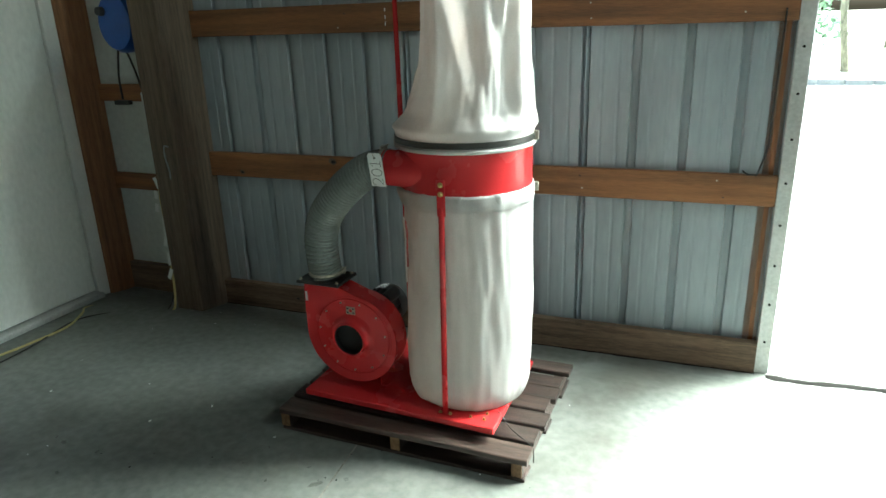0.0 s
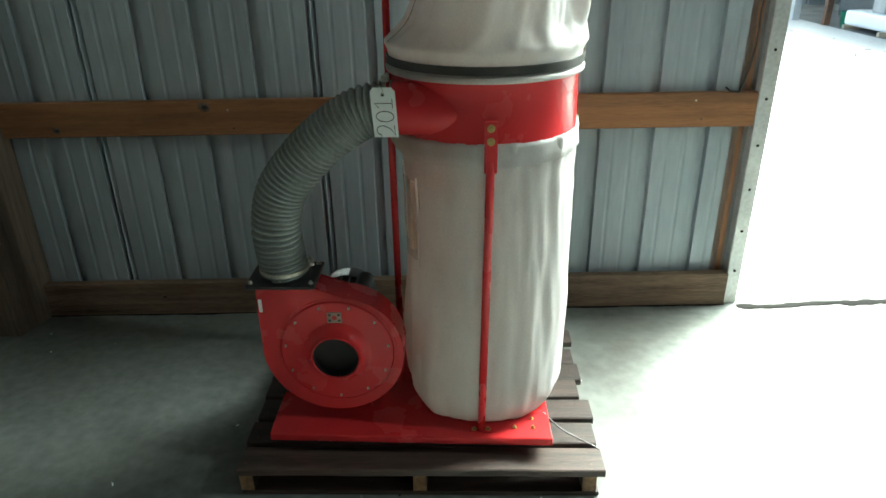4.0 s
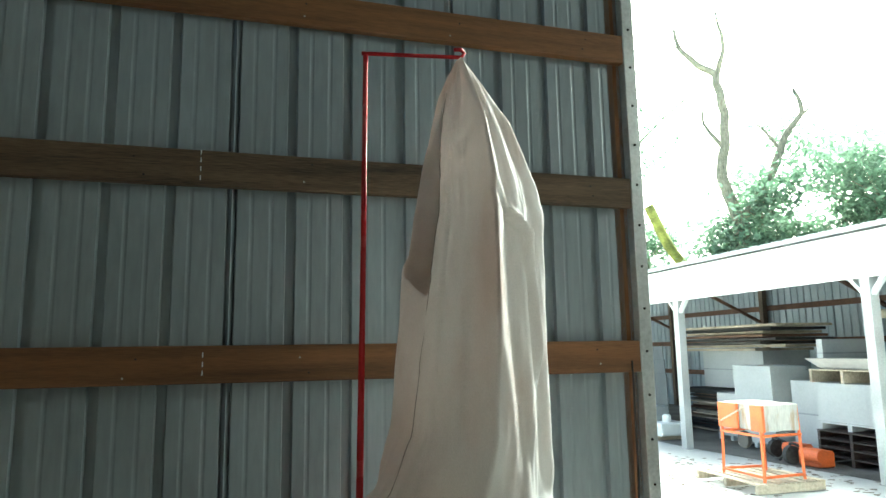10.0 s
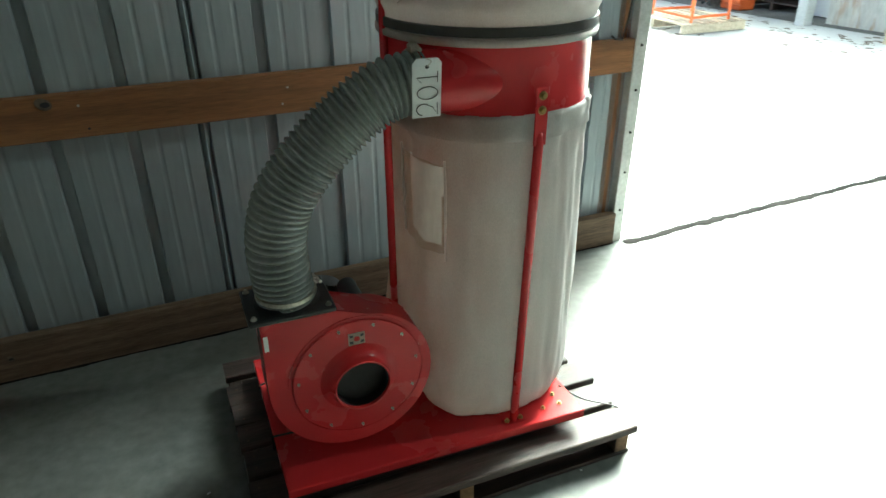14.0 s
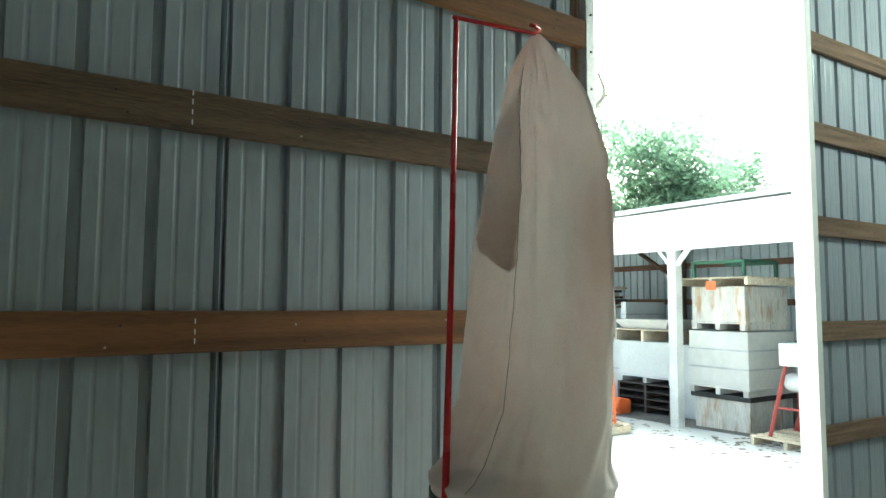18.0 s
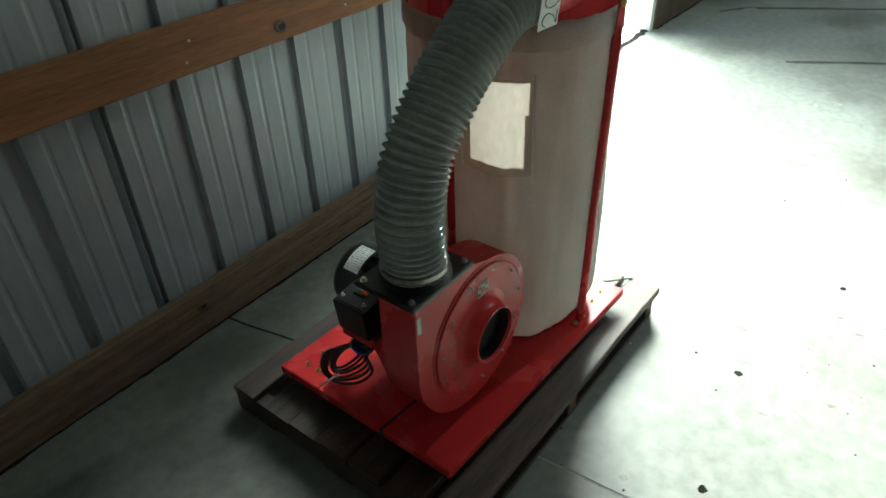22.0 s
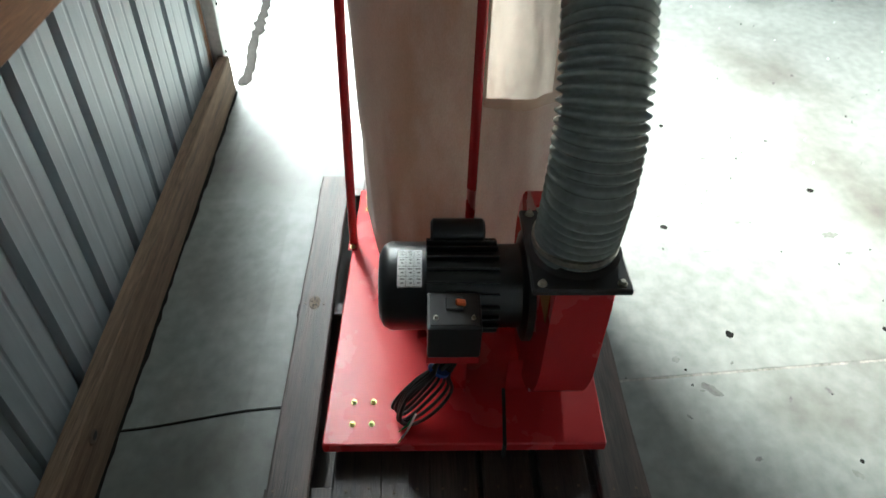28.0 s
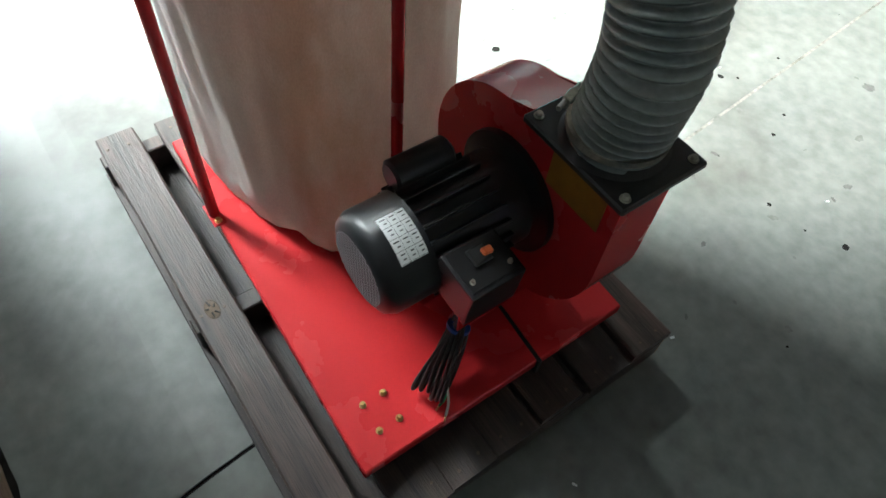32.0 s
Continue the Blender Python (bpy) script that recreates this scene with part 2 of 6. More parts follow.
DARKSHEET = material("dark grey sheet", (0.10, 0.11, 0.115), 0.55, 0.2, vary=0.15, scale=1.5, fine=20, bump=0.1, stain=0.3)
DARK = material("dark clutter", (0.035, 0.033, 0.03), 0.8, vary=0.4, scale=3, fine=20, bump=0.3, per_object=0.5)
RACK = material("rusty red rack", (0.26, 0.035, 0.03), 0.6, vary=0.2, scale=3, fine=40, bump=0.1)
ORANGE = material("orange paint", (0.65, 0.13, 0.03), 0.5, vary=0.15, fine=40, bump=0.1)
GREYM = material("grey machine paint", (0.30, 0.31, 0.31), 0.5, 0.1, vary=0.15, fine=40, bump=0.1)
CRATE = material("whitewashed crate", (0.44, 0.43, 0.405), 0.75, vary=0.06, scale=1.5, fine=9, bump=0.2, stain=0.3, per_object=0.08)
RUBBER = material("black rubber", (0.015, 0.015, 0.015), 0.6, vary=0.2, fine=80, bump=0.1)
YELLOW = material("yellow cord", (0.52, 0.43, 0.18), 0.55, vary=0.1, fine=80, bump=0.05)
LEAF = material("leaf green", (0.16, 0.25, 0.16), 0.6, vary=0.35, sheer=0.45, scale=1.2, fine=6, bump=0)
MOSS = material("mossy bark", (0.26, 0.27, 0.06), 0.9, vary=0.35, scale=3, fine=20, bump=0.4)
BARK = material("mossy bark", (0.22, 0.21, 0.15), 0.9, vary=0.35, scale=4, fine=20, stretch=(4, 4, 1), bump=0.5)
HOLE = material("dark interior", (0.01, 0.01, 0.011), 0.7, vary=0.2, bump=0)


# ---------------------------------------------------------------- mesh helpers
def part(name, bm, mat, parent=None, label="", smooth=False, kind=""):
    """Link a bmesh as one mesh object under a thing or a part."""
    me = bpy.data.meshes.new(name)
    bmesh.ops.recalc_face_normals(bm, faces=bm.faces[:])
    bm.to_mesh(me)
    bm.free()
    me.materials.append(mat)
    if smooth:
        me.shade_smooth()
        if smooth != True:
            me.set_sharp_from_angle(angle=radians(smooth))
    ob = new(name, me)
    if parent is not None:
        ob.parent = parent
        ob.matrix_parent_inverse = parent.matrix_basis.inverted() if parent.data is None else Matrix()
    return tagged(ob, label, kind=kind)


def thing(name, label, category, at=(0, 0, 0), group="", kind=""):
    ob = new(name)
    ob.empty_display_size = 0.1
    ob.matrix_world = Matrix.Translation(at)
    bpy.context.view_layer.update()
    return tagged(ob, label, category, group, kind)


def box(lo, hi, bevel=0.0, m=None, bm=None, seg=1):
    own = bmesh.new()
    c = [(a + b) / 2 for a, b in zip(lo, hi)]
    s = [abs(b - a) for a, b in zip(lo, hi)]
    bmesh.ops.create_cube(own, size=1, matrix=Matrix.Translation(c) @ Matrix.Diagonal((*s, 1)))
    if bevel:
        bmesh.ops.bevel(own, geom=own.edges[:], offset=bevel, segments=seg, affect="EDGES", profile=0.6)
    if m is not None:
        own.transform(m)
    return merge(bm, own)


def merge(bm, own):
    if bm is None:
        return own
    me = bpy.data.meshes.new("tmp")
    own.to_mesh(me)
    own.free()
    bm.from_mesh(me)
    bpy.data.meshes.remove(me)
    return bm


def rings(rows, closed=True, cap=True, bm=None):
    """A skin over rows of points, each row a loop."""
    own = bmesh.new() if bm is None else bm
    vs = [[own.verts.new(p) for p in row] for row in rows]
    k = len(rows[0])
    for a, b in zip(vs, vs[1:]):
        for i in range(k if closed else k - 1):
            own.faces.new((a[i], a[(i + 1) % k], b[(i + 1) % k], b[i]))
    if cap and closed:
        own.faces.new(vs[0][::-1])
        own.faces.new(vs[-1])
    return own


def tube(points, radius, seg=10, cap=True, bm=None):
    """A round bar along points; radius a number or one for each point."""
    pts = [Vector(p) for p in points]
    rad = radius if isinstance(radius, (list, tuple)) else [radius] * len(pts)
    rows, side = [], None
    for i, p in enumerate(pts):
        d = (pts[min(i + 1, len(pts) - 1)] - pts[max(i - 1, 0)]).normalized()
        if side is None:
            side = d.cross(Vector((0, 0, 1)) if abs(d.z) < 0.9 else Vector((1, 0, 0))).normalized()
        side = (side - d * side.dot(d)).normalized()
        up = d.cross(side)
        rows.append([p + (side * math.cos(a) + up * math.sin(a)) * rad[i] for a in (2 * math.pi * k / seg for k in range(seg))])
    return rings(rows, True, cap, bm)


def lathe(profile, seg=32, m=None, bm=None, cap=True):
    """Rows of (radius, height) turned round z."""
    rows = [[Vector((r * math.cos(2 * math.pi * k / seg), r * math.sin(2 * math.pi * k / seg), h)) for k in range(seg)] for r, h in profile]
    own = rings(rows, True, cap)
    if m is not None:
        own.transform(m)
    return merge(bm, own)


def smooth_path(points, steps=8):
    """A Catmull-Rom curve through the points."""
    p = [Vector(q) for q in points]
    p = [2 * p[0] - p[1], *p, 2 * p[-1] - p[-2]]
    out = []
    for i in range(1, len(p) - 2):
        for k in range(steps):
            t = k / steps
            out.append(0.5 * (2 * p[i] + (p[i + 1] - p[i - 1]) * t + (2 * p[i - 1] - 5 * p[i] + 4 * p[i + 1] - p[i + 2]) * t * t
                              + (3 * p[i] - p[i - 1] - 3 * p[i + 1] + p[i + 2]) * t ** 3))
    return out + [p[-2]]


def interp(rows, z):
    """Values between rows of (z, a, b, ...)."""
    for a, b in zip(rows, rows[1:]):
        if z <= b[0]:
            t = max(0.0, (z - a[0]) / (b[0] - a[0]))
            return [u + (v - u) * t for u, v in zip(a[1:], b[1:])]
    return list(rows[-1][1:])


def bolt(at, normal, parent, r=0.008, mat=None, name="bolt"):
    q = Vector(normal).to_track_quat("Z", "Y").to_matrix().to_4x4()
    bm = lathe([(r * 1.5, -0.001), (r * 1.5, 0.0015)], 12)
    lathe([(r, 0.0015), (r, 0.006), (r * 0.8, 0.0075)], 6, None, bm)
    bm.transform(Matrix.Translation(at) @ q)
    return part(name, bm, mat or STEEL, parent)


# ---------------------------------------------------------------- the building
WALL = pose(-0.45, 0, 0, 0, 0, 1.7)
EAVE, RIDGE, XW, XE, YS = 5.3, 7.2, -2.2, 12.2, -11.0
XR = (XW + XE) / 2


def roof_z(x):
    return EAVE + (RIDGE - EAVE) * (1 - abs(x - XR) / (XE - XR))


def siding(x0, x1, y, z0, ztop, parent, m=Matrix(), back=0.022, phase=0.0):
    """Ribbed steel sheets seen from inside: wide ribs every 9 in, two small ones between."""
    pitch, cover = 0.2245, 0.898
    n0, n1 = math.floor((x0 - phase) / cover), math.ceil((x1 - phase) / cover)
    for k in range(n0, n1):
        a, b = max(x0, phase + k * cover), min(x1, phase + (k + 1) * cover)
        if b - a < 0.01:
            continue
        prof = []
        for r in range(-1, 6):
            c = phase + k * cover + r * pitch
            prof += [(c - 0.021, 0), (c - 0.016, back), (c + 0.016, back), (c + 0.021, 0)]
            for s in (0.0748, 0.1497):
                prof += [(c + s - 0.010, 0), (c + s - 0.003, 0.0018), (c + s + 0.003, 0.0018), (c + s + 0.010, 0)]
        prof = [q for q in prof if a < q[0] < b]
        prof = [(a, 0.0)] + prof + [(b, 0.0)]
        lift = 0.0006 if k % 2 else 0.0
        zt = (lambda x: ztop) if not callable(ztop) else ztop
        bm = bmesh.new()
        for sgn, off in ((0, 0.0), (1, 0.0012)):
            rows = [[Vector((x, y + d + off + lift, z0)) for x, d in prof], [Vector((x, y + d + off + lift, zt(x))) for x, d in prof]]
            rings(rows, False, False, bm)
        bm.transform(m)
        part("panel", bm, SIDING, parent)


def plank(name, lo, hi, mat, parent, m=None, bevel=0.003, label="", jitter=0.0):
    bm = box(lo, hi, bevel)
    if jitter:
        for v in bm.verts:
            v.co += Vector((random.uniform(-1, 1), random.uniform(-1, 1), random.uniform(-1, 1))) * jitter
    if m is not None:
        bm.transform(m)
    return part(name, bm, mat, parent, label)


# floor: two slabs with an open joint between
floor = thing("floor", "worn grey concrete floor with a saw-cut joint", "floor", kind="structure")


def joint_x(y):
    return 0.168 - 0.088 * y


def floor_z(y):
    """The slab falls a little towards the north wall."""
    t = max(0.0, min(1.0, (y + 0.36) / 0.36))
    return -0.042 * t * t * (3 - 2 * t)


SLAB_Y = (0.12, 0.0, -0.05, -0.1, -0.15, -0.2, -0.25, -0.3, -0.36, YS)
for x0, x1 in ((lambda y: XW - 0.1, lambda y: joint_x(y) - 0.004), (lambda y: joint_x(y) + 0.004, lambda y: XE)):
    bm = rings([[Vector((x0(y), y, -0.1)), Vector((x1(y), y, -0.1)), Vector((x1(y), y, floor_z(y))), Vector((x0(y), y, floor_z(y)))] for y in SLAB_Y])
    part("slab", bm, CONC, floor)
for rows_y, drop, mat in ((SLAB_Y[:9] + (-1.12,), -0.004, DIRT), ((-1.12, YS), -0.0012, SANDY)):
    part("joint_filler", rings([[Vector((joint_x(y) + dx, y, floor_z(y) + dz)) for dx, dz in ((-0.006, -0.03), (0.006, -0.03), (0.006, drop), (-0.006, drop))] for y in rows_y]), mat, floor)

# north wall, with the doorway
DOOR_X0, DOOR_X1 = 1.80, 3.83
wall = thing("wall_north", "blue-grey ribbed steel wall on horizontal pine girts", "wall", kind="structure")
siding(-0.90, 2.22, 0.040, -0.04, lambda x: roof_z(x - 0.45) - 0.05, wall, WALL, phase=-0.449)
for i, z in enumerate((0.77, 1.55, 2.29, 2.99, 3.72, 4.45, 5.18)):
    plank("girt", (-0.86, 0, z), (2.20, 0.038, z + 0.138), AGED if i in (2, 4) else GIRT, wall, WALL)
plank("skirt_board", (-0.86, -0.022, -0.045), (2.20, 0.020, 0.115), SKIRT, wall, WALL)
plank("door_post", (2.13, 0.040, -0.045), (2.20, 0.13, 5.2), STUD, wall, WALL)
# white steel corner trim with its screws
trim = part("trim", box((2.20, -0.004, -0.06), (2.262, 0.15, 5.2), 0.003, WALL), ALU, wall, "white steel jamb trim")
for k in range(26):
    z = 0.12 + k * 0.19
    bolt(WALL @ Vector((2.23, -0.004, z)), WALL.to_3x3() @ Vector((0, -1, 0)), trim, 0.004, DIRT, "screw")
# door header and the wall over it
siding(DOOR_X0 - 0.02, DOOR_X1 + 0.02, 0.13, 5.2, lambda x: roof_z(x) - 0.05, wall)
plank("header", (DOOR_X0 - 0.05, 0.05, 5.0), (DOOR_X1 + 0.05, 0.13, 5.25), STUD, wall)
# the leaf beyond the doorway
right = thing("wall_north_east", "ribbed steel wall leaf with weathered wooden girts", "wall", kind="structure")
siding(DOOR_X1 + 0.03, 7.3, 0.15, 0.0, lambda x: roof_z(x) - 0.05, right)
for z in (0.80, 1.48, 2.18, 2.82, 3.45, 4.1, 4.8):
    plank("girt", (DOOR_X1 + 0.04, 0.112, z), (7.3, 0.15, z + 0.13), SKIRT, right)
plank("skirt_board", (DOOR_X1 + 0.03, 0.09, -0.06), (7.3, 0.15, 0.2), POST, right)
part("trim", box((DOOR_X1 - 0.02, 0.105, -0.07), (DOOR_X1 + 0.045, 0.24, 5.2), 0.003), WHITE, right, "white jamb trim")
plank("post", (7.3, 0.0, -0.045), (7.5, 0.2, 5.6), POST, right)
siding(7.5, 9.15, 0.15, 0.0, lambda x: roof_z(x) - 0.05, right)
siding(9.45, XE, 0.15, 0.0, lambda x: roof_z(x) - 0.05, right)
siding(9.15, 9.45, 0.15, 3.4, lambda x: roof_z(x) - 0.05, right)
plank("post", (8.9, 0.0, -0.045), (9.1, 0.2, 5.4), POST, right)

# post left of the wall, corner bay and west wall
post = tagged(part("post", box((-1.46, -0.27, -0.045), (-1.27, 0.03, 5.4), 0.006), POST), "thick dark creosoted timber post", "post", kind="structure")
bay = thing("wall_north_bay", "flat pale steel wall bay with short pine girts", "wall", kind="structure")
part("panel", box((-2.3, 0.03, -0.045), (-1.40, 0.034, 5.3)), LINING, bay)
for z in (0.64, 1.19, 1.95, 2.7):
    plank("girt", (-2.12, -0.01, z), (-1.46, 0.028, z + 0.10), GIRT, bay)
plank("skirt_board", (-2.12, -0.02, -0.045), (-1.46, 0.026, 0.14), SKIRT, bay)
west = thing("wall_west", "side wall with a white door in a pine frame", "wall", kind="structure")
plank("stud", (-2.2, -0.20, -0.045), (-2.07, 0.02, 5.3), STUD, west)
# unseen part: dark lining cuts fill, open eave strip lights the upper walls
part("boarding", box((XW - 0.04, YS, 0), (XW - 0.01, -1.5, 4.65)), POST, west, "unseen dark board lining added to cut fill light")
part("panel", box((XW - 0.04, -1.5, 2.2), (XW - 0.01, 0.1, 4.65)), SIDING, west)
part("eave_board", box((XW - 0.04, YS, 5.0), (XW - 0.01, 0.1, 5.4)), POST, west)
for k in range(5):
    part("strip_post", box((XW - 0.08, -2.2 * k - 0.06, 4.65), (XW, -2.2 * k + 0.06, 5.0)), POST, west)
door = thing("door_1", "closed dirty white door in a white frame", "door", (-2.12, -0.8, 0), kind="structure")
part("casing", box((-2.15, -0.285, -0.04), (-2.085, -0.20, 2.16), 0.004), WHITE, door)
part("casing", box((-2.15, -1.40, -0.04), (-2.085, -1.315, 2.16), 0.004), WHITE, door)
part("casing", box((-2.15, -1.315, 2.09), (-2.085, -0.285, 2.16), 0.004), WHITE, door)
part("leaf", box((-2.145, -1.309, 0.035), (-2.10, -0.292, 2.085), 0.003), DOOR, door)
part("threshold", box((-2.16, -1.315, -0.03), (-2.03, -0.285, 0.028), 0.006), ALU, door, "worn metal threshold")
part("gap", box((-2.155, -1.318, 0.02), (-2.146, -0.282, 2.095)), HOLE, door)

# south wall, unseen and added dark to cut fill light; east wall, roof
south = thing("wall_south", "unseen plain dark boarded wall added to close the south side", "wall", kind="structure")
for k in range(24):
    x = XW + (XE - XW) * k / 24
    plank("board", (x, YS - 0.03, 0), (x + (XE - XW) / 24 - 0.006, YS, roof_z(x)), SKIRT, south)


east = thing("wall_east", "far steel wall with timber columns and a bright window strip", "wall", kind="structure")
TURN_E = Matrix(((0, -1, 0, XE), (-1, 0, 0, 0), (0, 0, 1, 0), (0, 0, 0, 1)))
siding(-0.3, 11.0, -0.02, 0, 4.35, east, TURN_E)
for z in (0.7, 1.5, 2.3, 3.1, 3.9):
    plank("girt", (XE - 0.08, YS, z), (XE - 0.03, 0.1, z + 0.13), TRUSS, east)
plank("sill_beam", (XE - 0.1, YS, 4.32), (XE, 0.1, 4.45), TRUSS, east)
plank("rail", (XE - 0.06, YS, 4.72), (XE - 0.03, 0.1, 4.76), TRUSS, east)
part("light_panel", box((XE - 0.01, YS, 5.02), (XE + 0.01, 0.1, 5.30)), material("pale green light sheet", (0.5, 0.6, 0.38), 0.5, trans=0.6, bump=0.05), east, "greenish translucent sheet")
plank("plate", (XE - 0.1, YS, 4.98), (XE, 0.1, 5.05), TRUSS, east)
TRUSS_Y = [-2.1 - 2.35 * k for k in range(4)] + [0.0]
for y in TRUSS_Y:
    plank("post", (XE - 0.26, y - 0.07, 0), (XE - 0.1, y + 0.07, 5.2), POST, east)

roof = thing("ceiling", "underside of a pitched steel roof with timber purlins", "roof", kind="structure")
bm = bmesh.new()
for x0, x1 in ((XW - 0.4, XR), (XR, XE + 0.4)):
    z0, z1 = roof_z(x0) , roof_z(x1)
    n = 60
    rows = []
    for off in (0.0, 0.03):
        rows.append([Vector((x0, YS - 0.4 + (0.8 - YS) * k / n / 1.0, z0 + off + (0.02 if k % 2 else 0))) for k in range(n + 1)])
        rows.append([Vector((x1, YS - 0.4 + (0.8 - YS) * k / n / 1.0, z1 + off + (0.02 if k % 2 else 0))) for k in range(n + 1)])
    rings(rows[:2], False, False, bm)
    rings(rows[2:], False, False, bm)
part("ceiling_sheet", bm, ROOFM, roof)
purl = bmesh.new()
for k in range(1, 24):
    x = XW + (XE - XW) * k / 24
    z = roof_z(x)
    box((x - 0.02, YS, z - 0.14), (x + 0.02, 0.12, z - 0.005), 0.0, None, purl)
part("purlins", purl, TRUSS, roof)


def beam(a, b, w, h, mat, parent, name="brace"):
    a, b = Vector(a), Vector(b)
    bm = box((-w / 2, -h / 2, 0), (w / 2, h / 2, (b - a).length), 0.003)
    bm.transform(Matrix.Translation(a) @ (b - a).to_track_quat("Z", "X").to_matrix().to_4x4())
    return part(name, bm, mat, parent)


for y in TRUSS_Y[:4]:
    tr = thing("roof_truss", "brown timber roof truss with diagonal webs", "truss", (XR, y, 5.1), group="roof trusses")
    low = 4.95
    beam((XW, y, low), (XE - 0.1, y, low), 0.05, 0.16, TRUSS, tr, "bottom_chord")
    for s in (-1, 1):
        beam((XR + s * (XE - XR - 0.1), y, EAVE - 0.25), (XR, y, RIDGE - 0.22), 0.05, 0.15, TRUSS, tr, "top_chord")
    nodes = [XW + (XE - XW) * k / 8 for k in range(9)]
    for k in range(1, 8):
        beam((nodes[k], y + 0.04, low), (nodes[k] + (0.9 if k < 4 else -0.9), y + 0.04, roof_z(nodes[k] + (0.9 if k < 4 else -0.9)) - 0.2), 0.04, 0.11, TRUSS, tr, "web")
        beam((nodes[k], y - 0.04, low), (nodes[k] - (0.9 if k < 4 else -0.9), y - 0.04, roof_z(nodes[k] - (0.9 if k < 4 else -0.9)) - 0.2), 0.04, 0.11, TRUSS, tr, "web")

# hanging lamps, lit
LAMP = glow("lamp light", (1.0, 0.97, 0.9), 30)
for x, y, z, hang, watts in ((5.0, -1.75, 4.2, -2.09, 18), (7.2, -6.55, 4.7, -6.8, 3)):
    lamp = thing("pendant_lamp", "lit bare lamp under a roof truss", "lamp", (x, y, z), group="lamps under the roof")
    part("bulb", lathe([(0.01, -0.1), (0.08, -0.07), (0.10, 0.0), (0.06, 0.07), (0.03, 0.1)], 16, Matrix.Translation((x, y, z))), LAMP, lamp, "glowing bulb", True)
    part("socket", lathe([(0.05, 0.08), (0.05, 0.15), (0.02, 0.17)], 14, Matrix.Translation((x, y, z))), STEEL, lamp, "metal lamp socket", 40)
    part("cord", tube([(x, y, z + 0.15), (x, (y + hang) / 2, (z + 0.1 + 4.93) / 2), (x, hang, 4.95)], 0.008), RUBBER, lamp)
    pl = new("lamp_light", bpy.data.lights.new("lamp_light", "POINT"))
    pl.data.energy, pl.data.shadow_soft_size, pl.data.color = watts, 0.1, (1, 0.97, 0.9)
    pl.location = (x, y, z - 0.15)


# ---------------------------------------------------------------- outdoors
def ground_z(x, y):
    inside = XW - 0.2 < x < XE + 0.2 and YS - 0.2 < y < 0.11
    return -0.14 if inside else -0.02 - 0.024 * min(max(y, 0.0), 9.0) - 0.03 * max(0.0, 1 - abs(y))


gx = [-400, -60, -20, -8, XW - 0.25, XW - 0.15, 0, 1, 2, 3, 4, 5, 6, 7, 8, 9, 10, 11, XE + 0.15, XE + 0.3, 14, 17, 20, 30, 80, 400]
gy = [-400, -60, YS - 0.3, YS - 0.15, -6, -1, 0.105, 0.125, 0.5, 1, 2, 3, 4, 5, 6, 7, 8, 9, 10, 12, 15, 20, 40, 100, 400]
bm = bmesh.new()
vs = [[bm.verts.new((x, y, ground_z(x, y))) for x in gx] for y in gy]
for i in range(len(gy) - 1):
    for j in range(len(gx) - 1):
        bm.faces.new((vs[i][j], vs[i][j + 1], vs[i + 1][j + 1], vs[i + 1][j]))
tagged(part("ground", bm, APRON), "pale washed-out concrete and gravel yard", "ground", kind="structure")

SHED_X = 7.85
shed = thing("open_shed", "open-fronted pole shed with a white fascia and steel back wall", "shed", (10, 6, -0.2))
part("fascia", box((SHED_X - 0.06, 0.6, 2.53), (SHED_X, 22, 3.14), 0.005), WHITE, shed, "white steel fascia")
ribs_ = bmesh.new()
for k in range(94):
    y = 0.55 + 0.2286 * k
    own = rings([[Vector((SHED_X - 0.27, y + a, 3.175 + b)) for a, b in ((-0.03, 0), (0.03, 0), (0.015, 0.03), (-0.015, 0.03))], [Vector((14.5, y + a, 4.26 + b)) for a, b in ((-0.03, 0), (0.03, 0), (0.015, 0.03), (-0.015, 0.03))]])
    ribs_ = merge(ribs_, own)
part("roof_ribs", ribs_, ALU, shed)
part("roof", rings([[Vector((SHED_X - 0.25, y, 3.14)) for y in (0.5, 22)] + [Vector((14.5, y, 4.22)) for y in (22, 0.5)],
                    [Vector((SHED_X - 0.25, y, 3.18)) for y in (0.5, 22)] + [Vector((14.5, y, 4.26)) for y in (22, 0.5)]]), ALU, shed)
for y in (0.75, 4.5, 8.75, 13.0, 17.3):
    part("column", box((SHED_X - 0.02, y - 0.075, -0.3), (SHED_X + 0.13, y + 0.075, 2.6), 0.004), POSTW, shed, "white square post")
    for s in (-1, 1):
        beam((SHED_X + 0.05, y, 2.25), (SHED_X + 0.05, y + s * 0.28, 2.56), 0.05, 0.08, WHITE, shed, "bracket")
    beam((SHED_X, y, 2.86), (13.6, y, 3.72), 0.06, 0.2, TRUSS, shed, "rafter")
    part("post", box((13.4, y - 0.07, -0.3), (13.55, y + 0.07, 3.7)), POST, shed)
    beam((11.5, y + 0.1, 3.2), (13.45, y + 0.1, 2.3), 0.05, 0.12, TRUSS, shed, "brace")
siding(0.6, 22, 0, -0.3, 4.0, shed, Matrix(((0, -1, 0, 13.62), (1, 0, 0, 0), (0, 0, 1, 0), (0, 0, 0, 1))))
for z in (0.8, 1.7, 2.6):
    plank("girt", (13.54, 0.6, z), (13.6, 22, z + 0.14), TRUSS, shed)
siding(SHED_X, 13.6, 22, -0.3, 3.12, shed)
siding(SHED_X + 0.1, 13.6, 0.6, -0.3, 3.12, shed)


